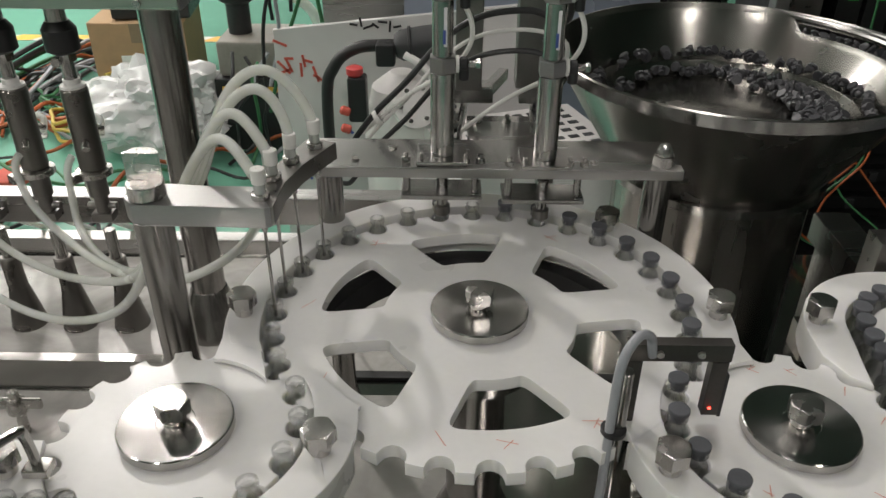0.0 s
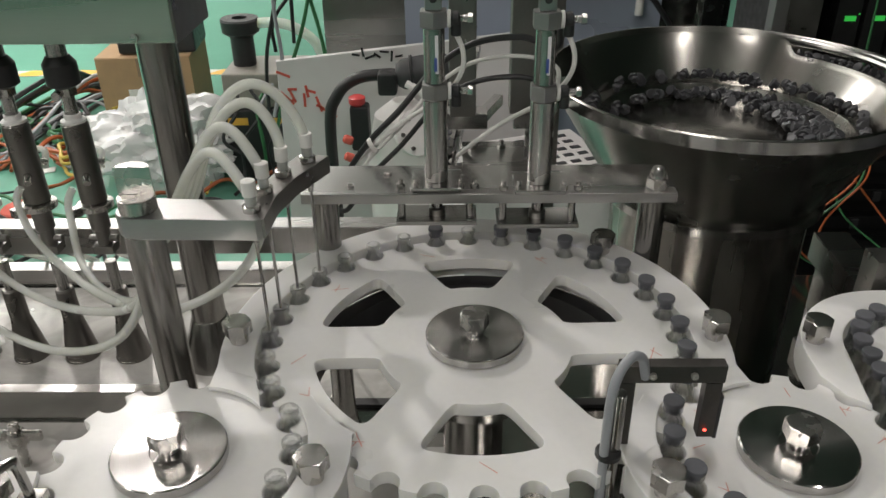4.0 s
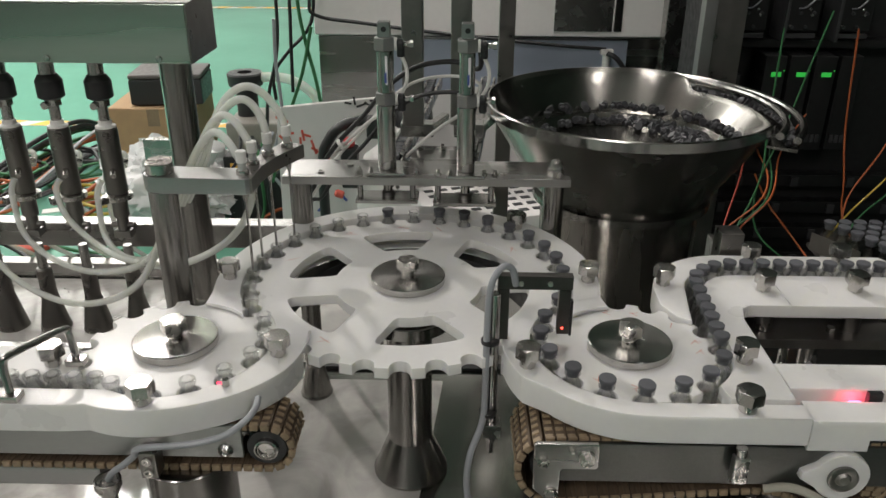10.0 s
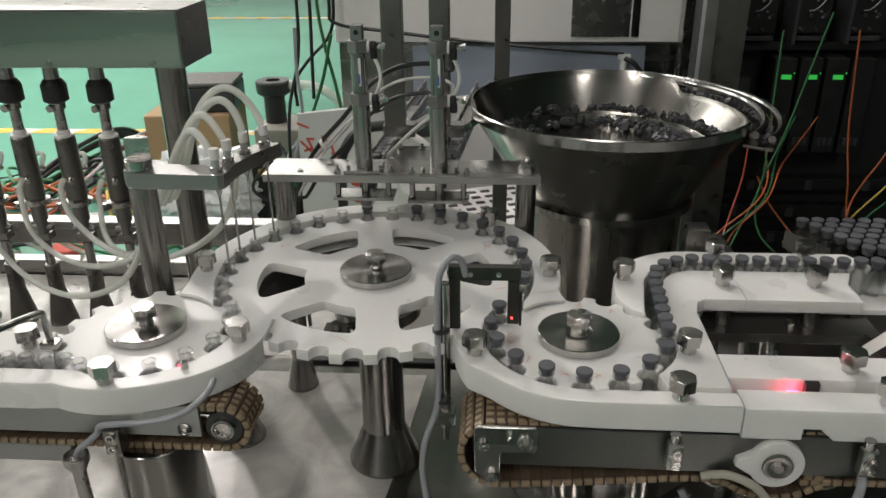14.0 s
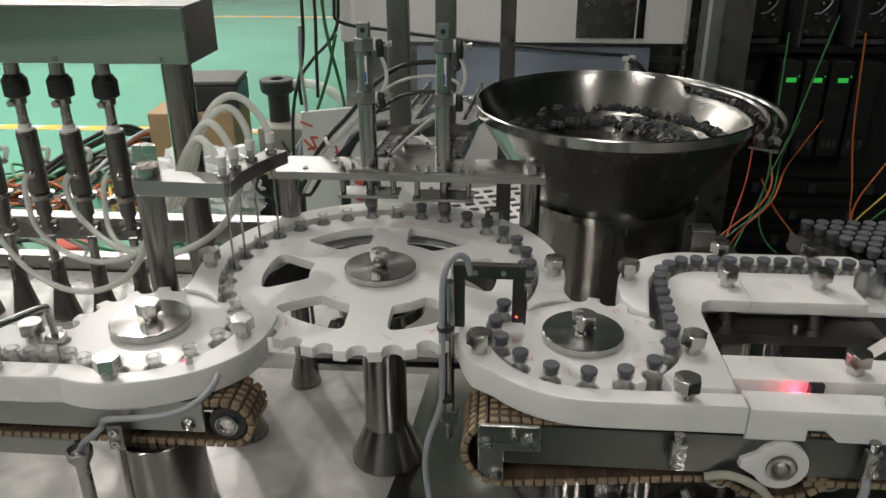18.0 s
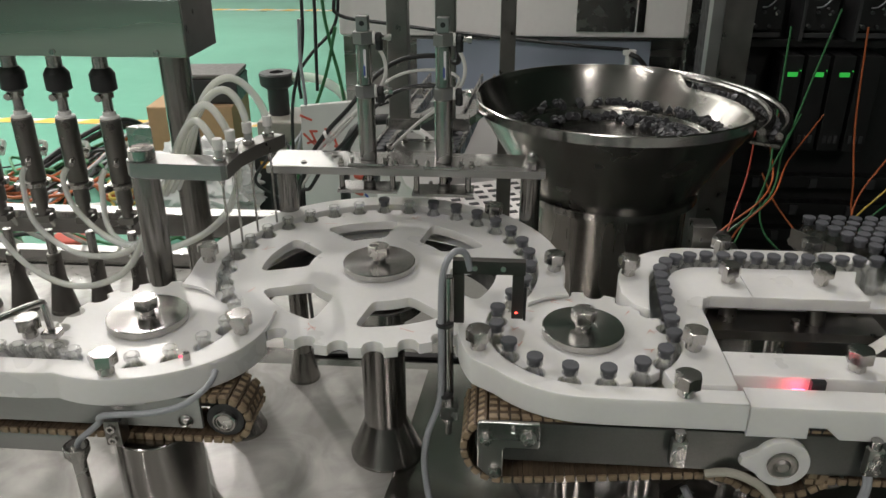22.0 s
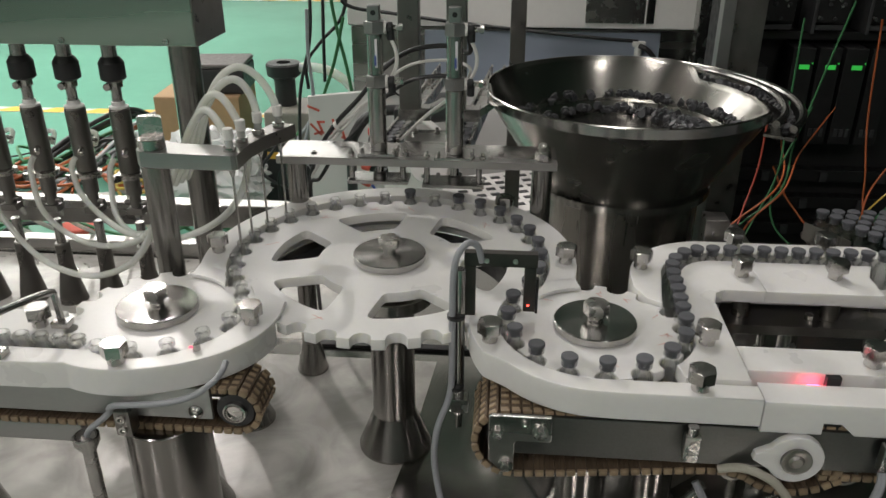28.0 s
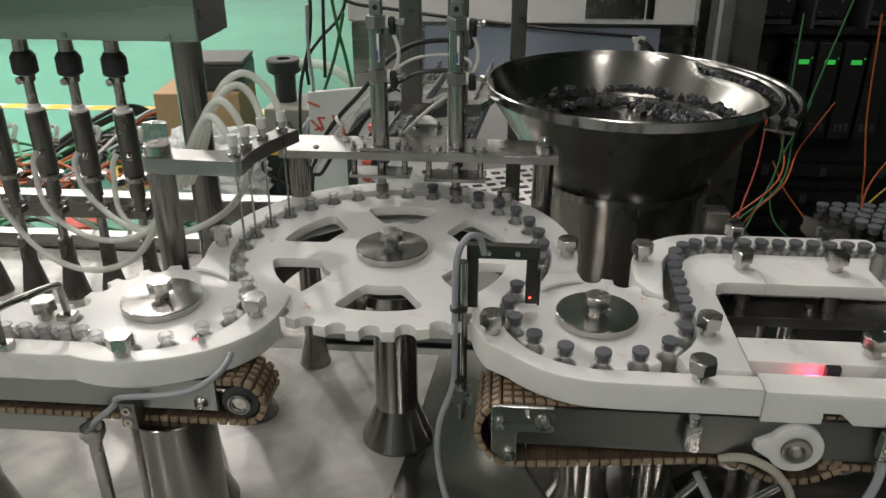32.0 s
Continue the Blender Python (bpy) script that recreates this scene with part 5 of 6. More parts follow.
def along(line, s):
    """The point at length s on a line of points, carried on straight past its ends."""
    if s < 0:
        d = (line[1] - line[0]).normalized()
        return line[0] + d * s
    for a, b in zip(line, line[1:]):
        l = (b - a).length
        if s <= l:
            return a + (b - a) * (s / l)
        s -= l
    return line[-1] + (line[-1] - line[-2]).normalized() * s


def polar(cx, cy, r, a):
    return Vector((cx + r * math.cos(radians(a)), cy + r * math.sin(radians(a))))


BELT_IN = [Vector((-2, 0.2765)), Vector((-0.188, 0.2765)), polar(LX, LY, RS, -109.7)]
QUEUE = [polar(RX, RY, RS, 358.3), Vector((0.3145, 0.372)), Vector((0.3162, 0.40)), Vector((0.3182, 0.4375))] + [polar(0.366, 0.4375, 0.0478, a) for a in (165, 150, 135, 120, 105, 90)] + [Vector((2.5, 0.4853))]
INLEN = sum((b - a).length for a, b in zip(BELT_IN, BELT_IN[1:]))


def slot(u):
    """The plan place of slot u: up to 0 on the infeed belt, 0 to 6 on the left wheel, 7 to 27 on the large wheel, 28 to 37 on the right wheel, then the queue."""
    if u <= 0:
        return along(BELT_IN, INLEN + u * PITCHQ)
    if u <= 6:
        return polar(LX, LY, RS, -109.7 + 22.5 * u)
    if u < 7:
        f = (u - 6) * 34.1
        return polar(LX, LY, RS, 25.3 + f / (RS * 17.4533)) if f < 9.75 else polar(MX, MY, RM, 212.7 - (f - 9.75) / (RM * 17.4533))
    if u <= 27:
        return polar(MX, MY, RM, PHM + 11.25 * (25 - u))
    if u < 28:
        f = (u - 27) * 34.2
        return polar(MX, MY, RM, -21.5 - f / (RM * 17.4533)) if f < 25.2 else polar(RX, RY, RS, 149 + (f - 25.2) / (RS * 17.4533))
    if u <= 37:
        return polar(RX, RY, RS, 155.8 + 22.5 * (u - 28))
    return along(QUEUE, (u - 37) * PITCHQ)


def vial_mesh():
    """A small glass vial, 16 mm wide, with a wall, a shoulder and a lip."""
    out = [(0.0060, 0.0), (0.0078, 0.0006), (0.0080, 0.0016), (0.0080, 0.0205), (0.0072, 0.0235), (0.0052, 0.0265), (0.0050, 0.0300), (0.0064, 0.0308), (0.0066, 0.0325), (0.0064, 0.0345), (0.0056, 0.0352)]
    inn = [(0.0044, 0.0350), (0.0040, 0.0340), (0.0040, 0.0275), (0.0060, 0.0232), (0.0069, 0.0200), (0.0069, 0.0026), (0.0055, 0.0017)]
    bm = lathe([(r, z * 0.985) for r, z in out + inn], 24)
    return bm


first_vial = part("vial", vial_mesh(), GLASS)
first_cap = part("rubber_stopper", stopper_mesh(), RUBBER)
VM, SM = first_vial.data, first_cap.data
bpy.data.objects.remove(first_vial)
bpy.data.objects.remove(first_cap)
ZS = ZV + 0.0349
VIALS, CAPS = [], []
U0, U1 = -8 - 2 * STEPS, 62
random.seed(11)
for u in range(U0, U1):
    v = new("vial", VM)
    tagged(v, "small clear glass vial travelling through the star wheels", "vial", "vials")
    VIALS.append((u, v))
    c = new("rubber_stopper", SM)
    tagged(c, "grey rubber stopper for a glass vial", "stopper", "stoppers")
    CAPS.append((u, c))

# the collected vials on the tray
random.seed(5)
for j in range(6):
    for i in range(16):
        x = 0.500 + 0.0166 * i - 0.0083 * (j % 2) + random.uniform(-0.0005, 0.0005)
        y = 0.5185 + 0.0146 * j
        if x < 0.548 - (y - 0.5) * 0.55:
            continue
        v = new("vial", VM)
        v.matrix_world = pose(x, y, ZV)
        tagged(v, "stoppered glass vial standing on the tray", "vial", "collected vials")
        c = new("rubber_stopper", SM)
        c.matrix_world = pose(x, y, ZS, random.uniform(-4, 4), random.uniform(-4, 4))
        tagged(c, "grey rubber stopper in a collected vial", "stopper", "collected stoppers")

# ---- pneumatic hoses at the presses ----
for k, (off, m, lab) in enumerate(((0.0, BLACK, "black"), (0.034, BLACK, "black"), (0.016, WHOSE, "white"))):
    pts = [(0.112, 0.600, 1.142 + (0.057 if k == 0 else 0.0)), (0.112, 0.625, 1.168 - off), (0.085, 0.645, 1.171 - off), (0.045, 0.652, 1.164 - off), (0.012, 0.655, 1.142 - off), (-0.020, 0.655, 1.105 - off), (-0.050, 0.658, 1.073 - off), (-0.075, 0.665, 1.035 - off), (-0.092, 0.68, 0.985), (-0.10, 0.70, 0.90), (-0.11, 0.75, ZT + 0.003)]
    hs = tagged(part("air_hose", sweep(pts, (0.0028, 0.0024, 0.0018)[k], 10, 8), m), lab + " pneumatic hose looping behind the press cylinders", "air hose", "air hoses")
    if k == 0:
        part("cable_tie", moved(lathe([(0.006, -0.002), (0.0075, -0.002), (0.0075, 0.002), (0.006, 0.002)], 12, closed=True), Matrix.Translation((-0.046, 0.656, 1.071)) @ pose(0, 0, 0, 0, 55)), WHOSE, hs, "white cable tie")
for cx, cy in ((0.013, 0.595), (0.099, 0.589)):
    pts = [(cx + 0.017, cy, 1.187), (cx + 0.022, cy, 1.178), (cx + 0.024, cy, 1.165), (cx + 0.020, cy + 0.004, 1.150), (cx + 0.004, cy + 0.014, 1.128), (cx - 0.03, cy + 0.05, 1.10), (cx - 0.075, cy + 0.075, 1.05)]
    tagged(part("air_hose", sweep(soft_line(pts), 0.0020, 8, 1), WHOSE), "white pneumatic hose beside a press cylinder", "air hose", "air hoses")

# ---- wing-nut fitting and pieces on the table ----
wn = empty("wing_nut", pose(-0.41, 0.567, ZT), "polished wing nut on a threaded stud", "wing nut")
part("stud", rod(0.005, 0, 0.055, seg=14), CHROME, wn)
part("nut", lathe([(0.010, 0.03), (0.010, 0.04), (0.007, 0.046)], 20), CHROME, wn)
part("wing", block(-0.026, 0.026, -0.003, 0.003, 0.034, 0.046, 0.002), CHROME, wn)
for x, y, r, h in ((0.27, 0.17, 0.012, 0.03), (0.235, 0.185, 0.006, 0.05)):
    fl = empty("tube_fitting", pose(x, y, ZT), "chrome tube fitting lying under the outfeed conveyor", "fitting", "tube fittings")
    part("body", moved(joined(hexa(0.018, -0.008, 0.008, 0.001), rod(0.0065, 0.007, 0.03, seg=16), rod(0.005, -0.03, -0.007, seg=16)), Matrix.Translation((0, 0, 0.012)) @ pose(0, 0, 0, 0, 90, 20)), CHROME, fl)
for pts in ([(0.20, 0.26, 0.83), (0.22, 0.24, 0.80), (0.26, 0.20, 0.778), (0.30, 0.19, 0.772)], [(0.33, 0.30, 0.87), (0.36, 0.27, 0.82), (0.40, 0.23, 0.775), (0.44, 0.2, 0.766)], [(0.445, 0.258, 0.955), (0.447, 0.240, 0.93), (0.43, 0.232, 0.89), (0.40, 0.232, 0.86), (0.37, 0.235, 0.80), (0.36, 0.24, 0.766)]):
    tagged(part("thin_cable", sweep(pts, 0.0035, 8, 7), GREYC), "thin grey cable under the outfeed conveyor", "cable", "loose cables")
for x, y, lab in ((0.30, 0.33, "drive"), (0.56, 0.33, "drive")):
    flared_post(x, y, 0.018, 0.03, 0.90, 0.05, "polished steel conveyor leg with a flared foot")
flared_post(-0.34, 0.30, 0.018, 0.03, 0.9055, 0.05, "polished steel conveyor leg with a flared foot")
slant = tagged(part("brace", moved(block(-0.008, 0.008, -0.008, 0.008, 0, 0.30, 0.001), Matrix.Translation((0.33, 0.42, ZT)) @ pose(0, 0, 0, 12, 38)), DARKST), "slanting steel brace under the outfeed", "brace")
dk = tagged(part("support_angle", block(0.368, 0.392, 0.531, 0.556, 0.94, 1.018, 0.001), DARKST), "dark steel angle behind the outfeed guide", "bracket")

# ---- wires in front of the electric cabinet ----
WIRES = {"orange": mat("orange_wire", (0.34, 0.08, 0.02), 0.5), "green": mat("green_wire", (0.03, 0.14, 0.05), 0.5), "red": mat("red_wire", (0.35, 0.05, 0.03), 0.5), "yellow": mat("yellow_wire", (0.5, 0.36, 0.06), 0.5), "black": BLACK, "grey": GREYC}
for nm, pts in (("green", [(0.66, 1.2, 1.12), (0.66, 1.19, 0.95), (0.655, 1.17, 0.85), (0.62, 1.15, 0.76), (0.58, 1.10, 0.72), (0.50, 1.0, 0.70)]), ("green", [(0.74, 1.2, 1.15), (0.72, 1.2, 1.06), (0.69, 1.19, 0.94), (0.652, 1.17, 0.83), (0.66, 1.15, 0.75), (0.72, 1.10, 0.70)]), ("orange", [(0.79, 1.2, 1.12), (0.80, 1.19, 0.95), (0.81, 1.17, 0.85), (0.815, 1.15, 0.78), (0.80, 1.0, 0.74)]), ("orange", [(0.92, 1.2, 1.0), (0.87, 1.18, 0.90), (0.82, 1.16, 0.82), (0.79, 1.1, 0.76)]), ("red", [(0.63, 1.2, 0.95), (0.625, 1.19, 0.85), (0.60, 1.16, 0.77), (0.57, 1.1, 0.72)]), ("orange", [(0.655, 1.2, 0.85), (0.68, 1.18, 0.80), (0.72, 1.15, 0.75), (0.75, 1.1, 0.71)]), ("yellow", [(0.95, 1.2, 0.93), (0.90, 1.19, 0.85), (0.83, 1.16, 0.79), (0.76, 1.1, 0.75)]), ("green", [(0.97, 1.2, 0.90), (0.92, 1.19, 0.83), (0.85, 1.16, 0.78), (0.78, 1.08, 0.745)])):
    tagged(part("wire", sweep(pts, 0.0017, 8, 7), WIRES[nm]), nm + " wire hanging from the electric cabinet", "wire", "cabinet wires")
random.seed(21)
for k in range(3):
    nm = ("orange", "green", "orange")[k]
    ox, oz, sag = random.uniform(-0.02, 0.02), random.uniform(-0.02, 0.02), random.uniform(0.0, 0.07)
    pts = [(0.79 + 0.05 * k, 1.56, 0.87), (0.76 + 0.03 * k, 1.50, 0.80), (0.66 + 0.006 * k, 1.15, 0.88), (0.612 + ox * 0.5, 1.0, 0.875 + oz * 0.5), (0.575 - sag * 0.3 + ox * 0.3, 0.99, 0.84 + oz * 0.5), (0.560 - sag + ox, 0.98, 0.79 + oz), (0.60 - sag + ox, 0.975, 0.745), (0.68 + ox, 0.97, 0.71)]
    tagged(part("wire", sweep(soft_line(pts), 0.0016, 8, 1), WIRES[nm]), nm + " wire in a loose bundle beside the feeder drum", "wire", "bundled wires")


# ---- clutter on the floor behind the machine ----
cb = empty("carton", pose(-1.46, 3.78, 0, 0, 0, 4), "open brown cardboard carton on the floor", "carton")
part("box", block(-0.22, 0.22, -0.18, 0.18, 0.0, 0.31, 0.004), CARD, cb)
for fx, fa in ((-0.22, 3), (0.11, -3)):
    part("flap", moved(block(0, 0.11, -0.178, 0.178, 0, 0.003, 0.001), Matrix.Translation((fx, 0, 0.3105)) @ pose(0, 0, 0, 0, fa * 0.2)), CARD, cb)
part("tape", block(-0.03, 0.03, -0.1815, -0.1802, 0.22, 0.309, 0.0002), BELT, cb, "strip of brown packing tape")
part("paper_label", block(-0.09, -0.01, -0.1825, -0.1805, 0.08, 0.16, 0.0003), WHOSE, cb, "torn white paper label")
cs = empty("tool_case", pose(-1.40, 3.79, 0.316, 0, 0, 6), "black plastic tool case lying on the carton", "tool case")
part("shell", block(-0.18, 0.18, -0.14, 0.14, 0.0, 0.13, 0.012), BLACK, cs)
part("lid", block(-0.18, 0.18, -0.14, 0.14, 0.1305, 0.155, 0.01), mat("case_lid", (0.10, 0.09, 0.085), 0.55), cs, "dusty dark lid")
BAG = mat("plastic_bag", (0.84, 0.84, 0.84), 0.16, 0.0, 30, 0.06, 0.4)
BAG.node_tree.nodes["Principled BSDF"].inputs["Transmission Weight"].default_value = 0.2
random.seed(21)
bm = bmesh.new()
bmesh.ops.create_icosphere(bm, subdivisions=5, radius=1)
for v in bm.verts:
    p = v.co.copy()
    n = noise.noise(p * 1.7) * 0.28 + abs(noise.noise(p * 4.1 + Vector((3, 1, 2)))) * 0.28 + abs(noise.noise(p * 9.0)) * 0.12
    v.co = Vector((p.x * 0.30, p.y * 0.24, p.z * 0.20)) * (0.85 + n)
    v.co.z = max(v.co.z + 0.17, 0.002)
bg = tagged(part("plastic_bag", bm, BAG), "crumpled clear plastic bag on the floor", "plastic bag")
bg.matrix_world = pose(-1.12, 2.92, 0)
bm = bmesh.new()
bmesh.ops.create_icosphere(bm, subdivisions=4, radius=1)
for v in bm.verts:
    p = v.co.copy()
    n = noise.noise(p * 2.1 + Vector((7, 2, 5))) * 0.3 + abs(noise.noise(p * 5.3)) * 0.3
    v.co = Vector((p.x * 0.17, p.y * 0.15, p.z * 0.11)) * (0.85 + n)
    v.co.z = max(v.co.z + 0.09, 0.002)
bg = tagged(part("plastic_bag", bm, BAG), "small crumpled plastic bag on the floor", "plastic bag")
bg.matrix_world = pose(-0.86, 3.05, 0)

# coils and loose runs of cable
random.seed(33)
kinds = ["orange", "green", "black", "black", "yellow", "grey", "green", "orange"]
for k in range(34):
    x, y = random.uniform(-2.5, -0.7), random.uniform(2.0, 3.6)
    if x > -1.0 and y > 2.6:
        y -= 0.7
    nm = random.choice(kinds)
    if k % 3 == 0:
        r0 = random.uniform(0.10, 0.19)
        pts = []
        for i in range(30):
            a = i * 0.62
            r = r0 + random.uniform(-0.03, 0.03)
            pts.append((x + r * math.cos(a), y + r * 0.9 * math.sin(a), 0.015 + 0.0045 * i * random.uniform(0.5, 1.0)))
        tagged(part("cable_coil", sweep(pts, random.uniform(0.006, 0.010), 6, 4), WIRES[nm]), "coil of " + nm + " cable on the green floor", "cable coil", "cable coils")
    else:
        a = random.uniform(0, 6.28)
        pts = []
        for i in range(9):
            a += random.uniform(-0.55, 0.55)
            x, y = x + 0.13 * math.cos(a), y + 0.10 * math.sin(a)
            pts.append((min(max(x, -3.2), -0.45), min(max(y, 1.5), 3.7), 0.012 + random.uniform(0, 0.07)))
        tagged(part("loose_cable", sweep(pts, random.uniform(0.005, 0.009), 6, 5), WIRES[nm]), "loose " + nm + " cable on the green floor", "cable", "loose floor cables")

for k in range(16):
    o, h = random.uniform(-0.16, 0.16), random.uniform(0.01, 0.16)
    pts = [(-2.05 + o, 3.0 + random.uniform(-0.1, 0.1), 0.012), (-1.93 + o, 3.25, 0.02 + h * 0.7), (-1.9 + o * 0.8, 3.55, 0.02 + h), (-1.84 + o * 0.7, 3.85, 0.02 + h), (-1.76 + o, 4.08 + random.uniform(-0.1, 0.1), 0.015)]
    nm = ("black", "black", "grey", "black", "orange", "black", "black", "green")[k % 8]
    tagged(part("loose_cable", sweep(pts, random.uniform(0.008, 0.014), 7, 6), WIRES[nm]), nm + " cable in a heap beside the carton", "cable", "loose floor cables")
for k in range(12):
    y = 1.22 + 0.05 * k
    x = -1.15 + 0.1 * math.sin(k * 2.1)
    pts = [(x - 0.55, y + 0.18 * math.sin(k), 0.012 + 0.004 * k), (x - 0.2, y - 0.06, 0.015 + 0.004 * k), (x + 0.15, y + 0.05, 0.013 + 0.004 * k), (x + 0.55, y - 0.1 * math.cos(k), 0.012 + 0.004 * k)]
    nm = ("orange", "green", "orange", "yellow", "green", "orange")[k % 6]
    tagged(part("loose_cable", sweep(pts, 0.009, 7, 6), WIRES[nm]), nm + " cable lying close behind the machine table", "cable", "loose floor cables")
tagged(part("red_cap", lathe([(0.07, 0.0), (0.075, 0.004), (0.075, 0.02), (0.07, 0.025), (0.05, 0.026)], 28, (-1.62, 2.62, 0.0)), RED), "faded red plastic cap on the green floor", "cap")
for x, y, a in ((-1.72, 3.0, 20), (-2.15, 3.35, 70), (-2.6, 2.9, 5)):
    scrap = tagged(part("paper_scrap", block(-0.05, 0.05, -0.025, 0.025, 0.0005, 0.006, 0.001), WHOSE), "white scrap of packing on the green floor", "scrap", "floor scraps")
    scrap.matrix_world = pose(x, y, 0, 0, 0, a)
card = empty("printed_card", pose(-0.42, 1.35, 0.0, 0, 0, 28), "white printed card with dark bars lying behind the machine", "card")
part("sheet", block(-0.10, 0.10, -0.14, 0.14, 0.0005, 0.006, 0.001), CABW, card)
for k in range(7):
    part("print_bar", block(-0.08, 0.06 - 0.02 * (k % 3), -0.12 + 0.034 * k, -0.105 + 0.034 * k, 0.0062, 0.0068, 0), DIMG, card, "dark bar of print")

# the vacuum pump and its stand
vp = empty("vacuum_pump", pose(-0.74, 3.05, 0), "black industrial pump with a round head and hose", "pump")
part("base", block(-0.16, 0.22, -0.15, 0.15, 0.0, 0.30, 0.01), BLACK, vp)
part("body", block(-0.14, 0.18, -0.13, 0.13, 0.3005, 0.44, 0.015), mat("pump_grey", (0.26, 0.245, 0.215), 0.5), vp)
part("column", rod(0.045, 0.44, 0.56, (-0.07, 0.0), 24), BLACK, vp)
part("head", lathe([(0.05, 0.555), (0.072, 0.57), (0.075, 0.615), (0.07, 0.622), (0.03, 0.622), (0.028, 0.60)], 32, (-0.07, 0, 0)), BLACK, vp, "round black pump head")
part("sticker", block(-0.13, -0.05, -0.1525, -0.1505, 0.24, 0.27, 0.0004), YELLOW, vp, "yellow warning sticker")
part("sticker", block(0.02, 0.09, -0.1525, -0.1505, 0.24, 0.27, 0.0004), YELLOW, vp, "yellow warning sticker")
part("paper_label", block(0.10, 0.20, -0.1525, -0.1505, 0.14, 0.22, 0.0004), WHOSE, vp, "white paper label")
part("hose", sweep([(-0.01, 0.0, 0.60), (0.06, -0.01, 0.605), (0.14, -0.02, 0.59), (0.22, -0.02, 0.53), (0.25, -0.02, 0.44)], 0.02, 12, 6), TUBE, vp, "milky hose")

for k in range(9):
    x0 = -0.80 + 0.045 * k
    pts = [(x0, 2.86, 0.42 - 0.02 * (k % 3)), (x0 + 0.05 * math.sin(k * 1.7), 2.80, 0.33), (x0 - 0.06 + 0.03 * (k % 4), 2.78, 0.22), (x0 + 0.07 * math.cos(k * 2.3), 2.80, 0.10), (x0 - 0.04, 2.74, 0.012)]
    nm = ("black", "black", "green", "grey", "black")[k % 5]
    tagged(part("loose_cable", sweep(pts, 0.007, 7, 6), WIRES[nm]), nm + " cable hanging tangled before the pump", "cable", "pump cables")

# hanging cables left of the white housing
for nm, pts in (("black", [(-0.46, 2.2, 1.5), (-0.46, 2.2, 1.06), (-0.47, 2.2, 0.88), (-0.515, 2.2, 0.70), (-0.53, 2.2, 0.45)]), ("black", [(-0.42, 2.2, 1.5), (-0.42, 2.2, 1.06), (-0.425, 2.2, 0.9), (-0.43, 2.2, 0.75)]), ("green", [(-0.41, 2.21, 1.5), (-0.40, 2.21, 1.06), (-0.385, 2.21, 0.92), (-0.36, 2.21, 0.80), (-0.345, 2.2, 0.72)]), ("black", [(-0.35, 2.22, 1.08), (-0.355, 2.22, 0.99), (-0.38, 2.22, 0.93), (-0.44, 2.22, 0.87), (-0.49, 2.22, 0.80), (-0.49, 2.22, 0.72)]), ("black", [(-0.365, 2.2, 1.3), (-0.36, 2.2, 1.05), (-0.345, 2.2, 0.985), (-0.2, 2.24, 0.955), (0.05, 2.27, 0.92), (0.4, 2.27, 0.888), (0.55, 2.285, 0.875)]), ("grey", [(-0.46, 2.15, 0.98), (-0.465, 2.15, 0.85), (-0.46, 2.15, 0.70), (-0.50, 2.15, 0.55)]), ("green", [(-0.36, 2.2, 0.95), (-0.40, 2.2, 0.80), (-0.47, 2.2, 0.62), (-0.52, 2.2, 0.45)])):
    tagged(part("hanging_cable", sweep(pts, 0.0055, 8, 6), WIRES[nm]), nm + " cable hanging beside the white housing", "cable", "hanging cables")
hk = empty("cable_hook", pose(0.552, 2.28, 0.86), "small white cable hook on the housing", "hook")
part("hook", joined(rod(0.012, -0.06, 0.0, seg=12), block(-0.02, 0.02, -0.012, 0.012, 0.0, 0.016, 0.002)), WHOSE, hk)
part("lead", sweep([(0.0, -0.01, 0.005), (0.03, -0.02, -0.01), (0.07, -0.02, -0.06), (0.10, -0.02, -0.10)], 0.008, 8, 5), BLACK, hk, "black cable end")

# a wrapped panel with red and blue pen marks, and the motor before it
PANEL = mat("wrapped_panel", (0.60, 0.59, 0.58), 0.45, 0.0, 8, 0.08, 0.15)
wp = empty("wrapped_panel", None, "white wrapped machine panel scribbled with red and blue pen", "panel")
part("sheet", moved(prism([(-0.49, 0.0), (0.30, 0.0), (0.30, 0.80), (-0.475, 0.715)], 0, 0.02, 0.004), Matrix.Translation((0, 2.16, 0)) @ pose(0, 0, 0, 90)), PANEL, wp)
part("foot_batten", block(-0.48, 0.29, 2.1605, 2.19, 0.0, 0.05, 0.004), PANEL, wp)
random.seed(8)
for k in range(11):
    x, z, a, l = -0.45 + 0.025 * (k % 5) + random.uniform(-0.015, 0.015), 0.66 - 0.035 * (k // 5) - 0.015 * (k % 5) + random.uniform(-0.02, 0.02), random.uniform(0, 180), random.uniform(0.02, 0.05)
    part("pen_stroke", moved(block(-l / 2, l / 2, -0.0008, 0.0008, -0.0035, 0.0035, 0), Matrix.Translation((x, 2.1388, z)) @ pose(0, 0, 0, 0, a)), RED, wp, "red felt-pen stroke")
BLUEP = mat("blue_marker", (0.06, 0.10, 0.36), 0.6)
for k in range(9):
    x, z, a, l = random.uniform(-0.42, 0.3), random.uniform(0.15, 0.5), random.uniform(0, 180), random.uniform(0.02, 0.05)
    part("pen_stroke", moved(block(-l / 2, l / 2, -0.0008, 0.0008, -0.004, 0.004, 0), Matrix.Translation((x, 2.1388, z)) @ pose(0, 0, 0, 0, a)), BLUEP, wp, "blue felt-pen stroke")
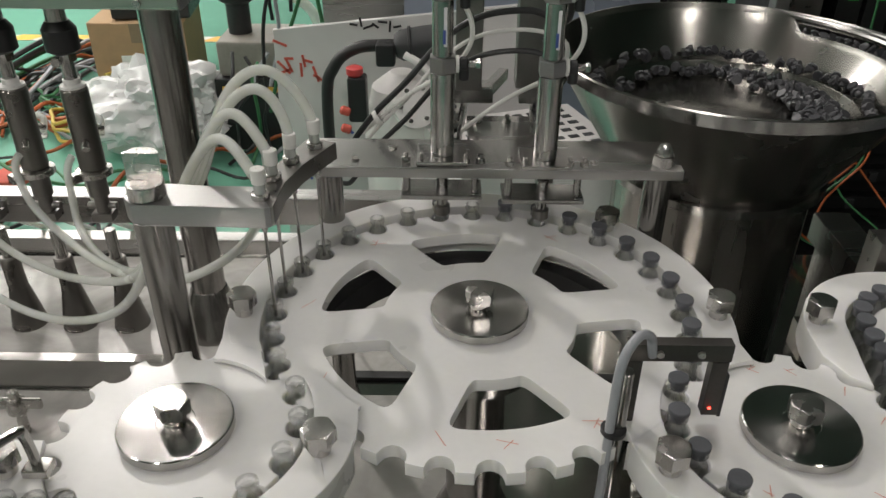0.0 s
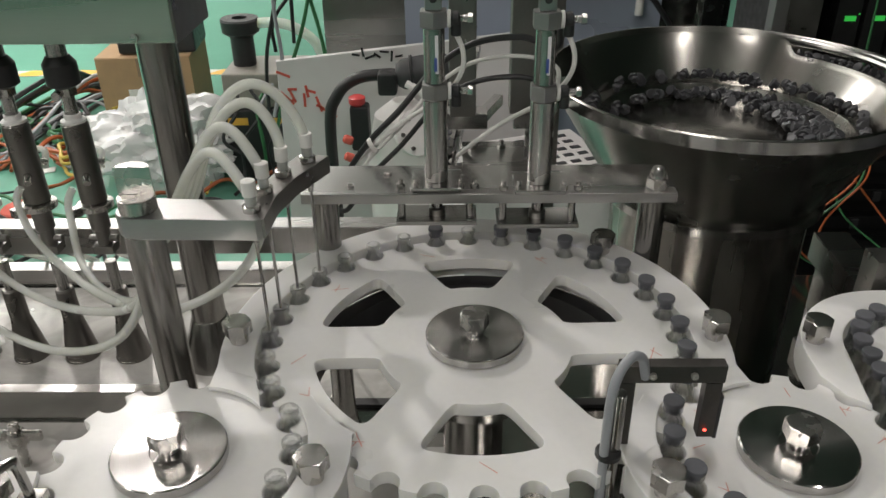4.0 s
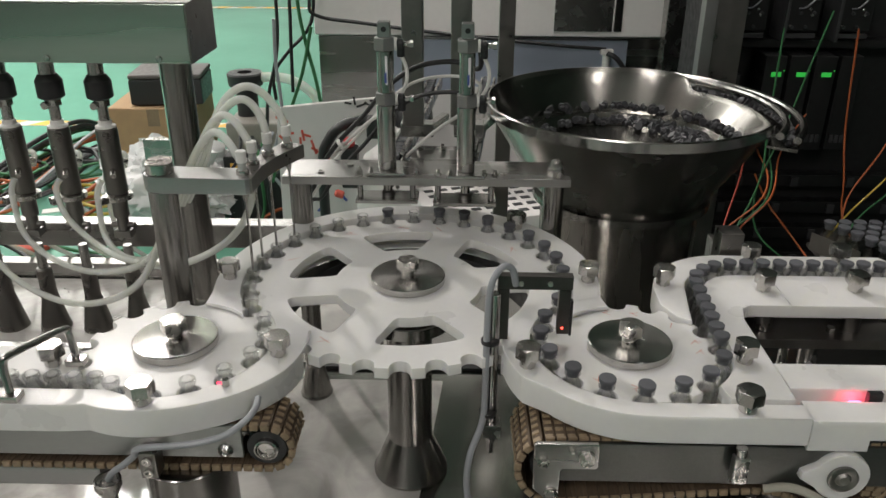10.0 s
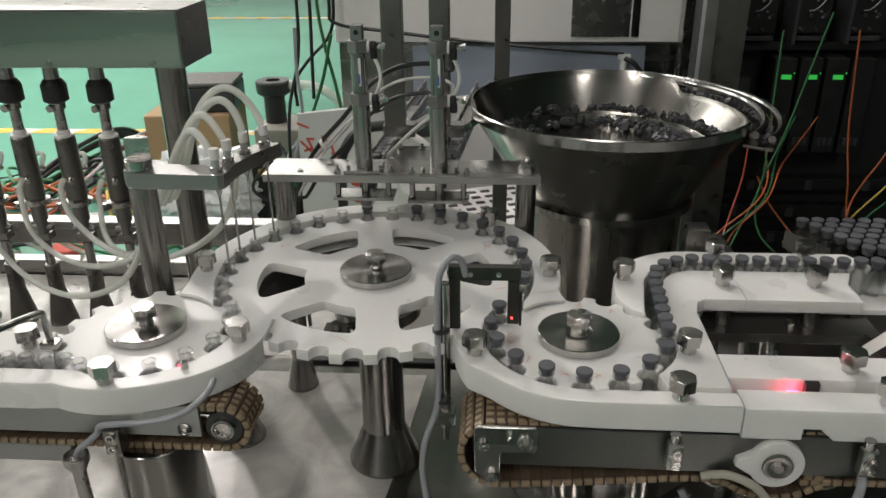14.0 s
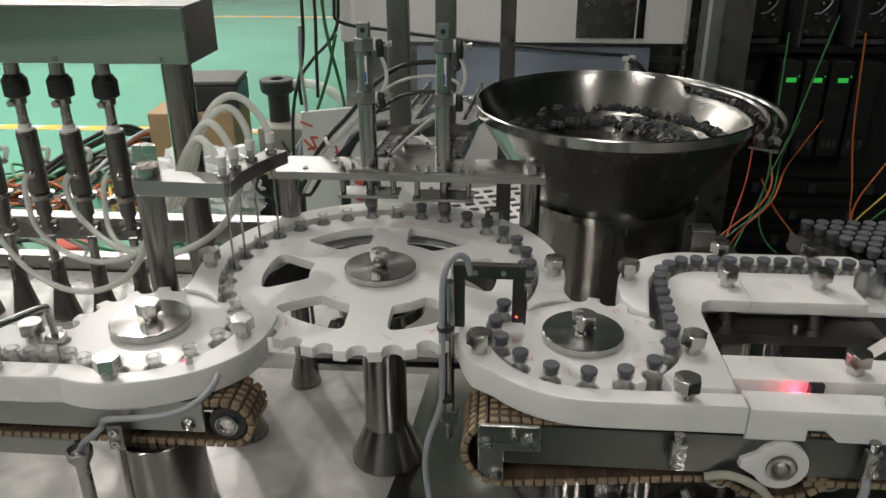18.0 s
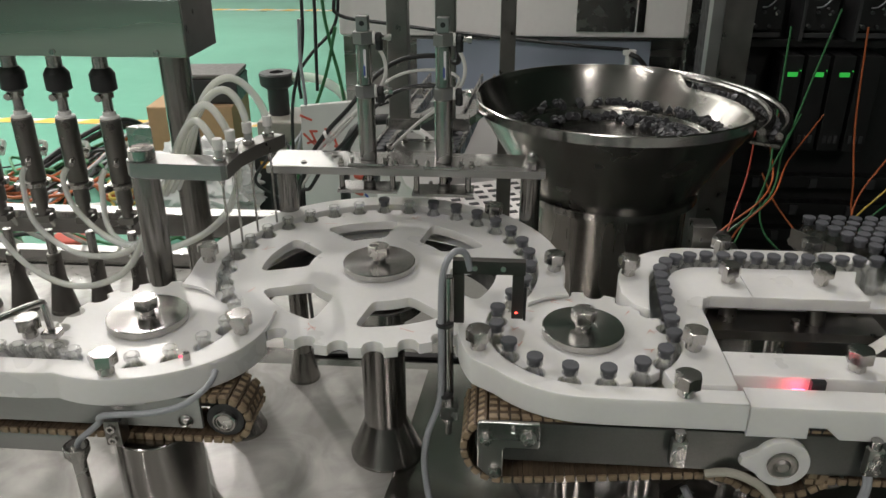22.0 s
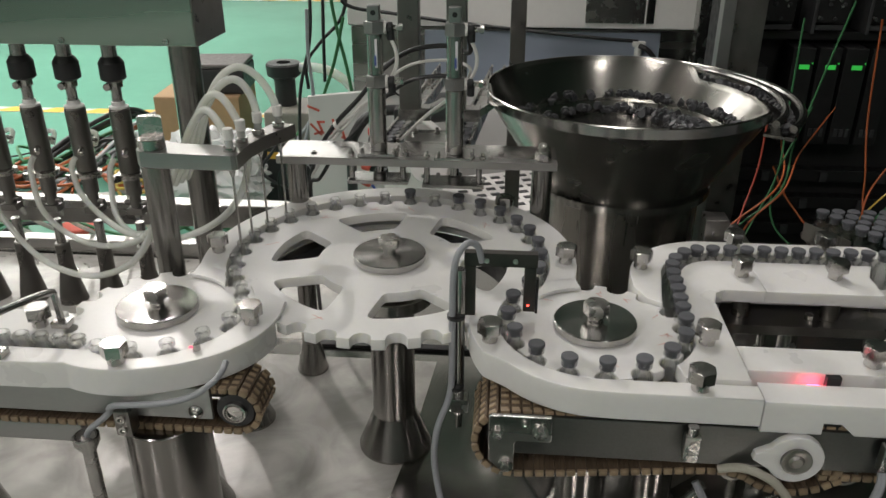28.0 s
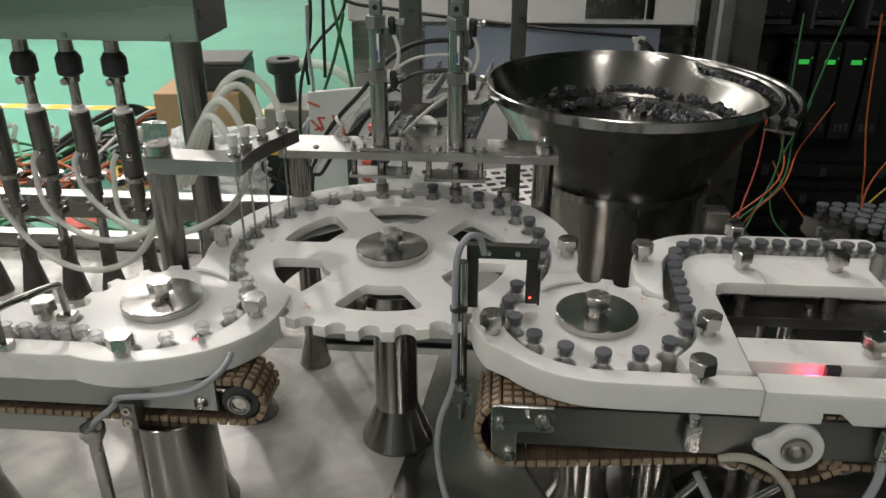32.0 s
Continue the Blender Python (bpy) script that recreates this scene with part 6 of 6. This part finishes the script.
for k in range(7):
    x, z, a, l = -0.25 + 0.02 * k, 0.752 + 0.008 * math.sin(k * 2.0), (10, 80, -20, 35, 5, 95, -10)[k], 0.022 + 0.004 * (k % 3)
    part("pen_stroke", moved(block(-l / 2, l / 2, -0.0008, 0.0008, -0.003, 0.003, 0), Matrix.Translation((x, 2.1388, z - 0.02)) @ pose(0, 0, 0, 0, a)), BLACK, wp, "black felt-pen stroke")
mo = empty("air_motor", pose(-0.16, 2.0, 0), "black and white pump motor with a tubular black handle", "motor")
part("handle", sweep([(-0.15, 0, 0.10), (-0.155, 0, 0.55), (-0.13, 0, 0.66), (-0.07, 0, 0.71), (0.02, 0, 0.72)], 0.016, 12, 7), BLACK, mo, "bent black tube handle")
part("tank", lathe([(0.06, 0.08), (0.10, 0.14), (0.105, 0.48), (0.08, 0.60), (0.03, 0.64)], 28, (0.045, 0.03, 0)), CABW, mo, "cream-white tank")
part("stand", lathe([(0.12, 0.0), (0.12, 0.02), (0.06, 0.03), (0.06, 0.081)], 28, (0.045, 0.03, 0)), BLACK, mo)
part("switch_box", block(-0.015, 0.035, -0.05, 0.01, 0.675, 0.735, 0.008), BLACK, mo, "black switch box")
part("motor", moved(lathe([(0.012, -0.075), (0.030, -0.07), (0.040, -0.055), (0.042, 0.0), (0.042, 0.05), (0.034, 0.066), (0.014, 0.07)], 28), Matrix.Translation((0.105, -0.01, 0.730)) @ pose(0, 0, 0, 0, 82)), DIMG, mo, "dusty black motor cover")
part("motor_rib", moved(lathe([(0.041, -0.004), (0.046, -0.003), (0.046, 0.003), (0.041, 0.004)], 28, closed=True), Matrix.Translation((0.075, -0.01, 0.726)) @ pose(0, 0, 0, 0, 82)), BLACK, mo)
part("white_pipe", sweep([(0.06, -0.05, 0.71), (0.10, -0.06, 0.69), (0.13, -0.06, 0.655), (0.135, -0.05, 0.60)], 0.010, 10, 5), CABW, mo, "cream pipe elbow")
part("white_flange", moved(lathe([(0.05, -0.012), (0.062, -0.010), (0.062, 0.010), (0.05, 0.012)], 28), Matrix.Translation((0.085, -0.06, 0.58)) @ pose(0, 0, 0, 70, 0, 25)), CABW, mo, "cream bolted flange")
for ang in range(0, 360, 60):
    part("flange_bolt", moved(rod(0.006, 0.010, 0.018, (0.045 * math.cos(radians(ang)), 0.045 * math.sin(radians(ang))), 8), Matrix.Translation((0.085, -0.06, 0.58)) @ pose(0, 0, 0, 70, 0, 25)), DARKST, mo)
for zz in (0.56, 0.51):
    part("red_cap", moved(lathe([(0.008, 0), (0.012, 0.004), (0.012, 0.022), (0.007, 0.028)], 14), Matrix.Translation((-0.085, -0.07, zz)) @ pose(0, 0, 0, 0, -70)), RED, mo, "faded red cap")
part("knob", lathe([(0.018, 0.655), (0.022, 0.66), (0.022, 0.675), (0.012, 0.68)], 16, (-0.07, -0.05, 0)), mat("red_knob", (0.5, 0.05, 0.05), 0.4), mo, "red knob")
part("regulator", block(-0.09, -0.04, -0.07, -0.02, 0.53, 0.654, 0.008), BLACK, mo)
for x, y, z, w, lab in ((-1.02, 3.25, 0.0, 0.12, "white keypad box"), (0.20, 1.9, 0.0, 0.22, "grey slotted crate")):
    bxx = empty("parts_box", pose(x, y, z, 0, 0, 20), lab + " lying on the floor behind the machine", "box", "parts boxes")
    part("box", block(-w, w, -w * 0.7, w * 0.7, 0.0, 0.52 if x > 0 else 0.10, 0.006), CABW, bxx)
    nj, ni, top = (9, 6, 0.52) if x > 0 else (5, 4, 0.10)
    for i in range(ni):
        for j in range(nj):
            u, v = w * (-0.86 + 1.72 * (j + 0.5) / nj), w * 0.7 * (-0.84 + 1.68 * (i + 0.5) / ni)
            part("slot", block(u - 0.55 * w / nj, u + 0.55 * w / nj, v - 0.24 * w / ni, v + 0.24 * w / ni, top, top + 0.002, 0.0004), DIMG, bxx)


# ---- red sensor light on the outfeed rail and the infeed guide ----
LASER = mat("red_laser_lens", (0.8, 0.05, 0.06), 0.4, emit=(1, 0.05, 0.12), estr=14)
es = empty("rail_sensor", None, "black photo sensor with a glowing red lens in the outfeed rail", "sensor", "photo sensors")
part("body", block(0.4020, 0.4145, 0.2535, 0.2635, ZG - 0.060, ZG - 0.024, 0.001), BLACK, es)
part("top_clip", block(0.4060, 0.4170, 0.2745, 0.2795, ZG - 0.02, ZG + 0.002, 0.0006), BLACK, es)
part("lens", block(0.3935, 0.4035, 0.2745, 0.2795, ZG - 0.0105, ZG - 0.0075, 0.0008), LASER, es, "glowing red lens")
ls = empty("guide_sensor", None, "tiny red photo sensor lens in the infeed guide", "sensor", "photo sensors")
part("lens", block(-0.0935, -0.0885, 0.2762, 0.2782, ZG, ZG + 0.0010, 0.0004), mat("red_laser_weak", (0.8, 0.05, 0.06), 0.4, emit=(1, 0.05, 0.12), estr=2.5), ls)

# ---- pipes and rods beneath the outfeed ----
PIPEC = mat("clear_hose", (0.42, 0.40, 0.34), 0.15, 0.0, 60, 0.05)
tagged(part("clear_hose", sweep([(0.330, 0.250, 0.928), (0.345, 0.245, 0.934), (0.360, 0.242, 0.931), (0.375, 0.241, 0.920), (0.388, 0.240, 0.895), (0.398, 0.24, 0.82), (0.40, 0.24, 0.766)], 0.0036, 10, 7), PIPEC), "clear yellowed hose under the outfeed conveyor", "hose")
for x, y, a, l in ((0.265, 0.30, 34, 0.13), (0.235, 0.305, -28, 0.12), (0.30, 0.31, 50, 0.14)):
    tagged(part("link_rod", moved(rod(0.004, 0, l, seg=12), Matrix.Translation((x, y, ZT)) @ pose(0, 0, 0, 0, a)), POLISH), "slanting steel rod under the outfeed conveyor", "rod", "link rods")
tagged(part("groove_strip", block(-0.10, 0.26, 0.652, 0.664, ZT, ZT + 0.005, 0.001), BLACK), "black strip along the dark line across the table top", "strip", kind="structure")

# ---- what moves ----


def step_times():
    return [T0 + PER * k for k in range(STEPS)]


EASE = ((0.0, 0.0), (0.33, 0.26), (0.67, 0.74), (1.0, 1.0))


def cycle(thing, base, shape, dx=0.0):
    """Keys a lift that repeats with every step: shape lists (time after the step's start, height)."""
    rows = []
    for k in range(-1, STEPS + 1):
        for tau, h in shape:
            t = T0 + PER * k + tau
            if 0.001 < t < 31.999 and (not rows or t > rows[-1][0] + 0.04):
                rows.append((t, base @ Matrix.Translation((0, 0, h))))
    rows = [(0.0, rows[0][1])] + rows + [(32.0, rows[-1][1])]
    walk(thing, rows)


def motions():
    for w, (x, y), turn in ((wheel_m, (MX, MY), -22.5), (wheel_l, (LX, LY), 45.0), (wheel_r, (RX, RY), 45.0)):
        rows = [(0.0, pose(x, y, 0))]
        for k, t in enumerate(step_times()):
            for f, e in EASE:
                rows.append((t + DUR * f, pose(x, y, 0, 0, 0, turn * (k + e))))
        rows.append((32.0, rows[-1][1]))
        walk(w, rows)
    for (u, v), (_, c) in zip(VIALS, CAPS):
        rows, caps = [], []
        station = 16 if u % 2 == 0 else 19
        cx, cy = slot(station)
        for k in range(STEPS + 1):
            s = u + 2 * k
            if k == 0:
                times = [(0.0, s)]
            else:
                times = [(T0 + PER * (k - 1) + DUR * f, s - 2 + 2 * e) for f, e in EASE]
            for t, q in times:
                p = slot(q)
                rows.append((t, pose(p.x, p.y, ZV)))
                left = (station - q) / 2
                if q >= station - 0.001:
                    tilt = ((u * 37) % 9 - 4) * 0.9
                    caps.append((t, pose(p.x, p.y, ZS + ((u * 13) % 5) * 0.0002, tilt, ((u * 23) % 7 - 3) * 0.9)))
                else:
                    caps.append((t, pose(cx + 0.0012 * left, cy + 0.0145 * left + 0.008, ZS + 0.012 + 0.0165 * min(left, 2.2))))
        rows.append((32.0, rows[-1][1]))
        caps.append((32.0, caps[-1][1]))
        walk(v, rows)
        walk(c, caps)
    cycle(carriage, pose(0, 0, 0), ((-0.07, 0.012), (0.45, 0.012), (0.58, 0.0), (0.92, 0.0)))
    for ram in PRESS:
        cycle(ram, Matrix.Translation(ram.matrix_world.translation), ((-0.20, 0.014), (0.36, 0.014), (0.50, -0.008), (0.80, -0.008)))
    for pm in PUMPS:
        cycle(pm, Matrix.Translation(pm.matrix_world.translation), ((0.10, 0.013), (0.55, 0.0), (0.66, 0.0)))


bpy.context.view_layer.update()
motions()
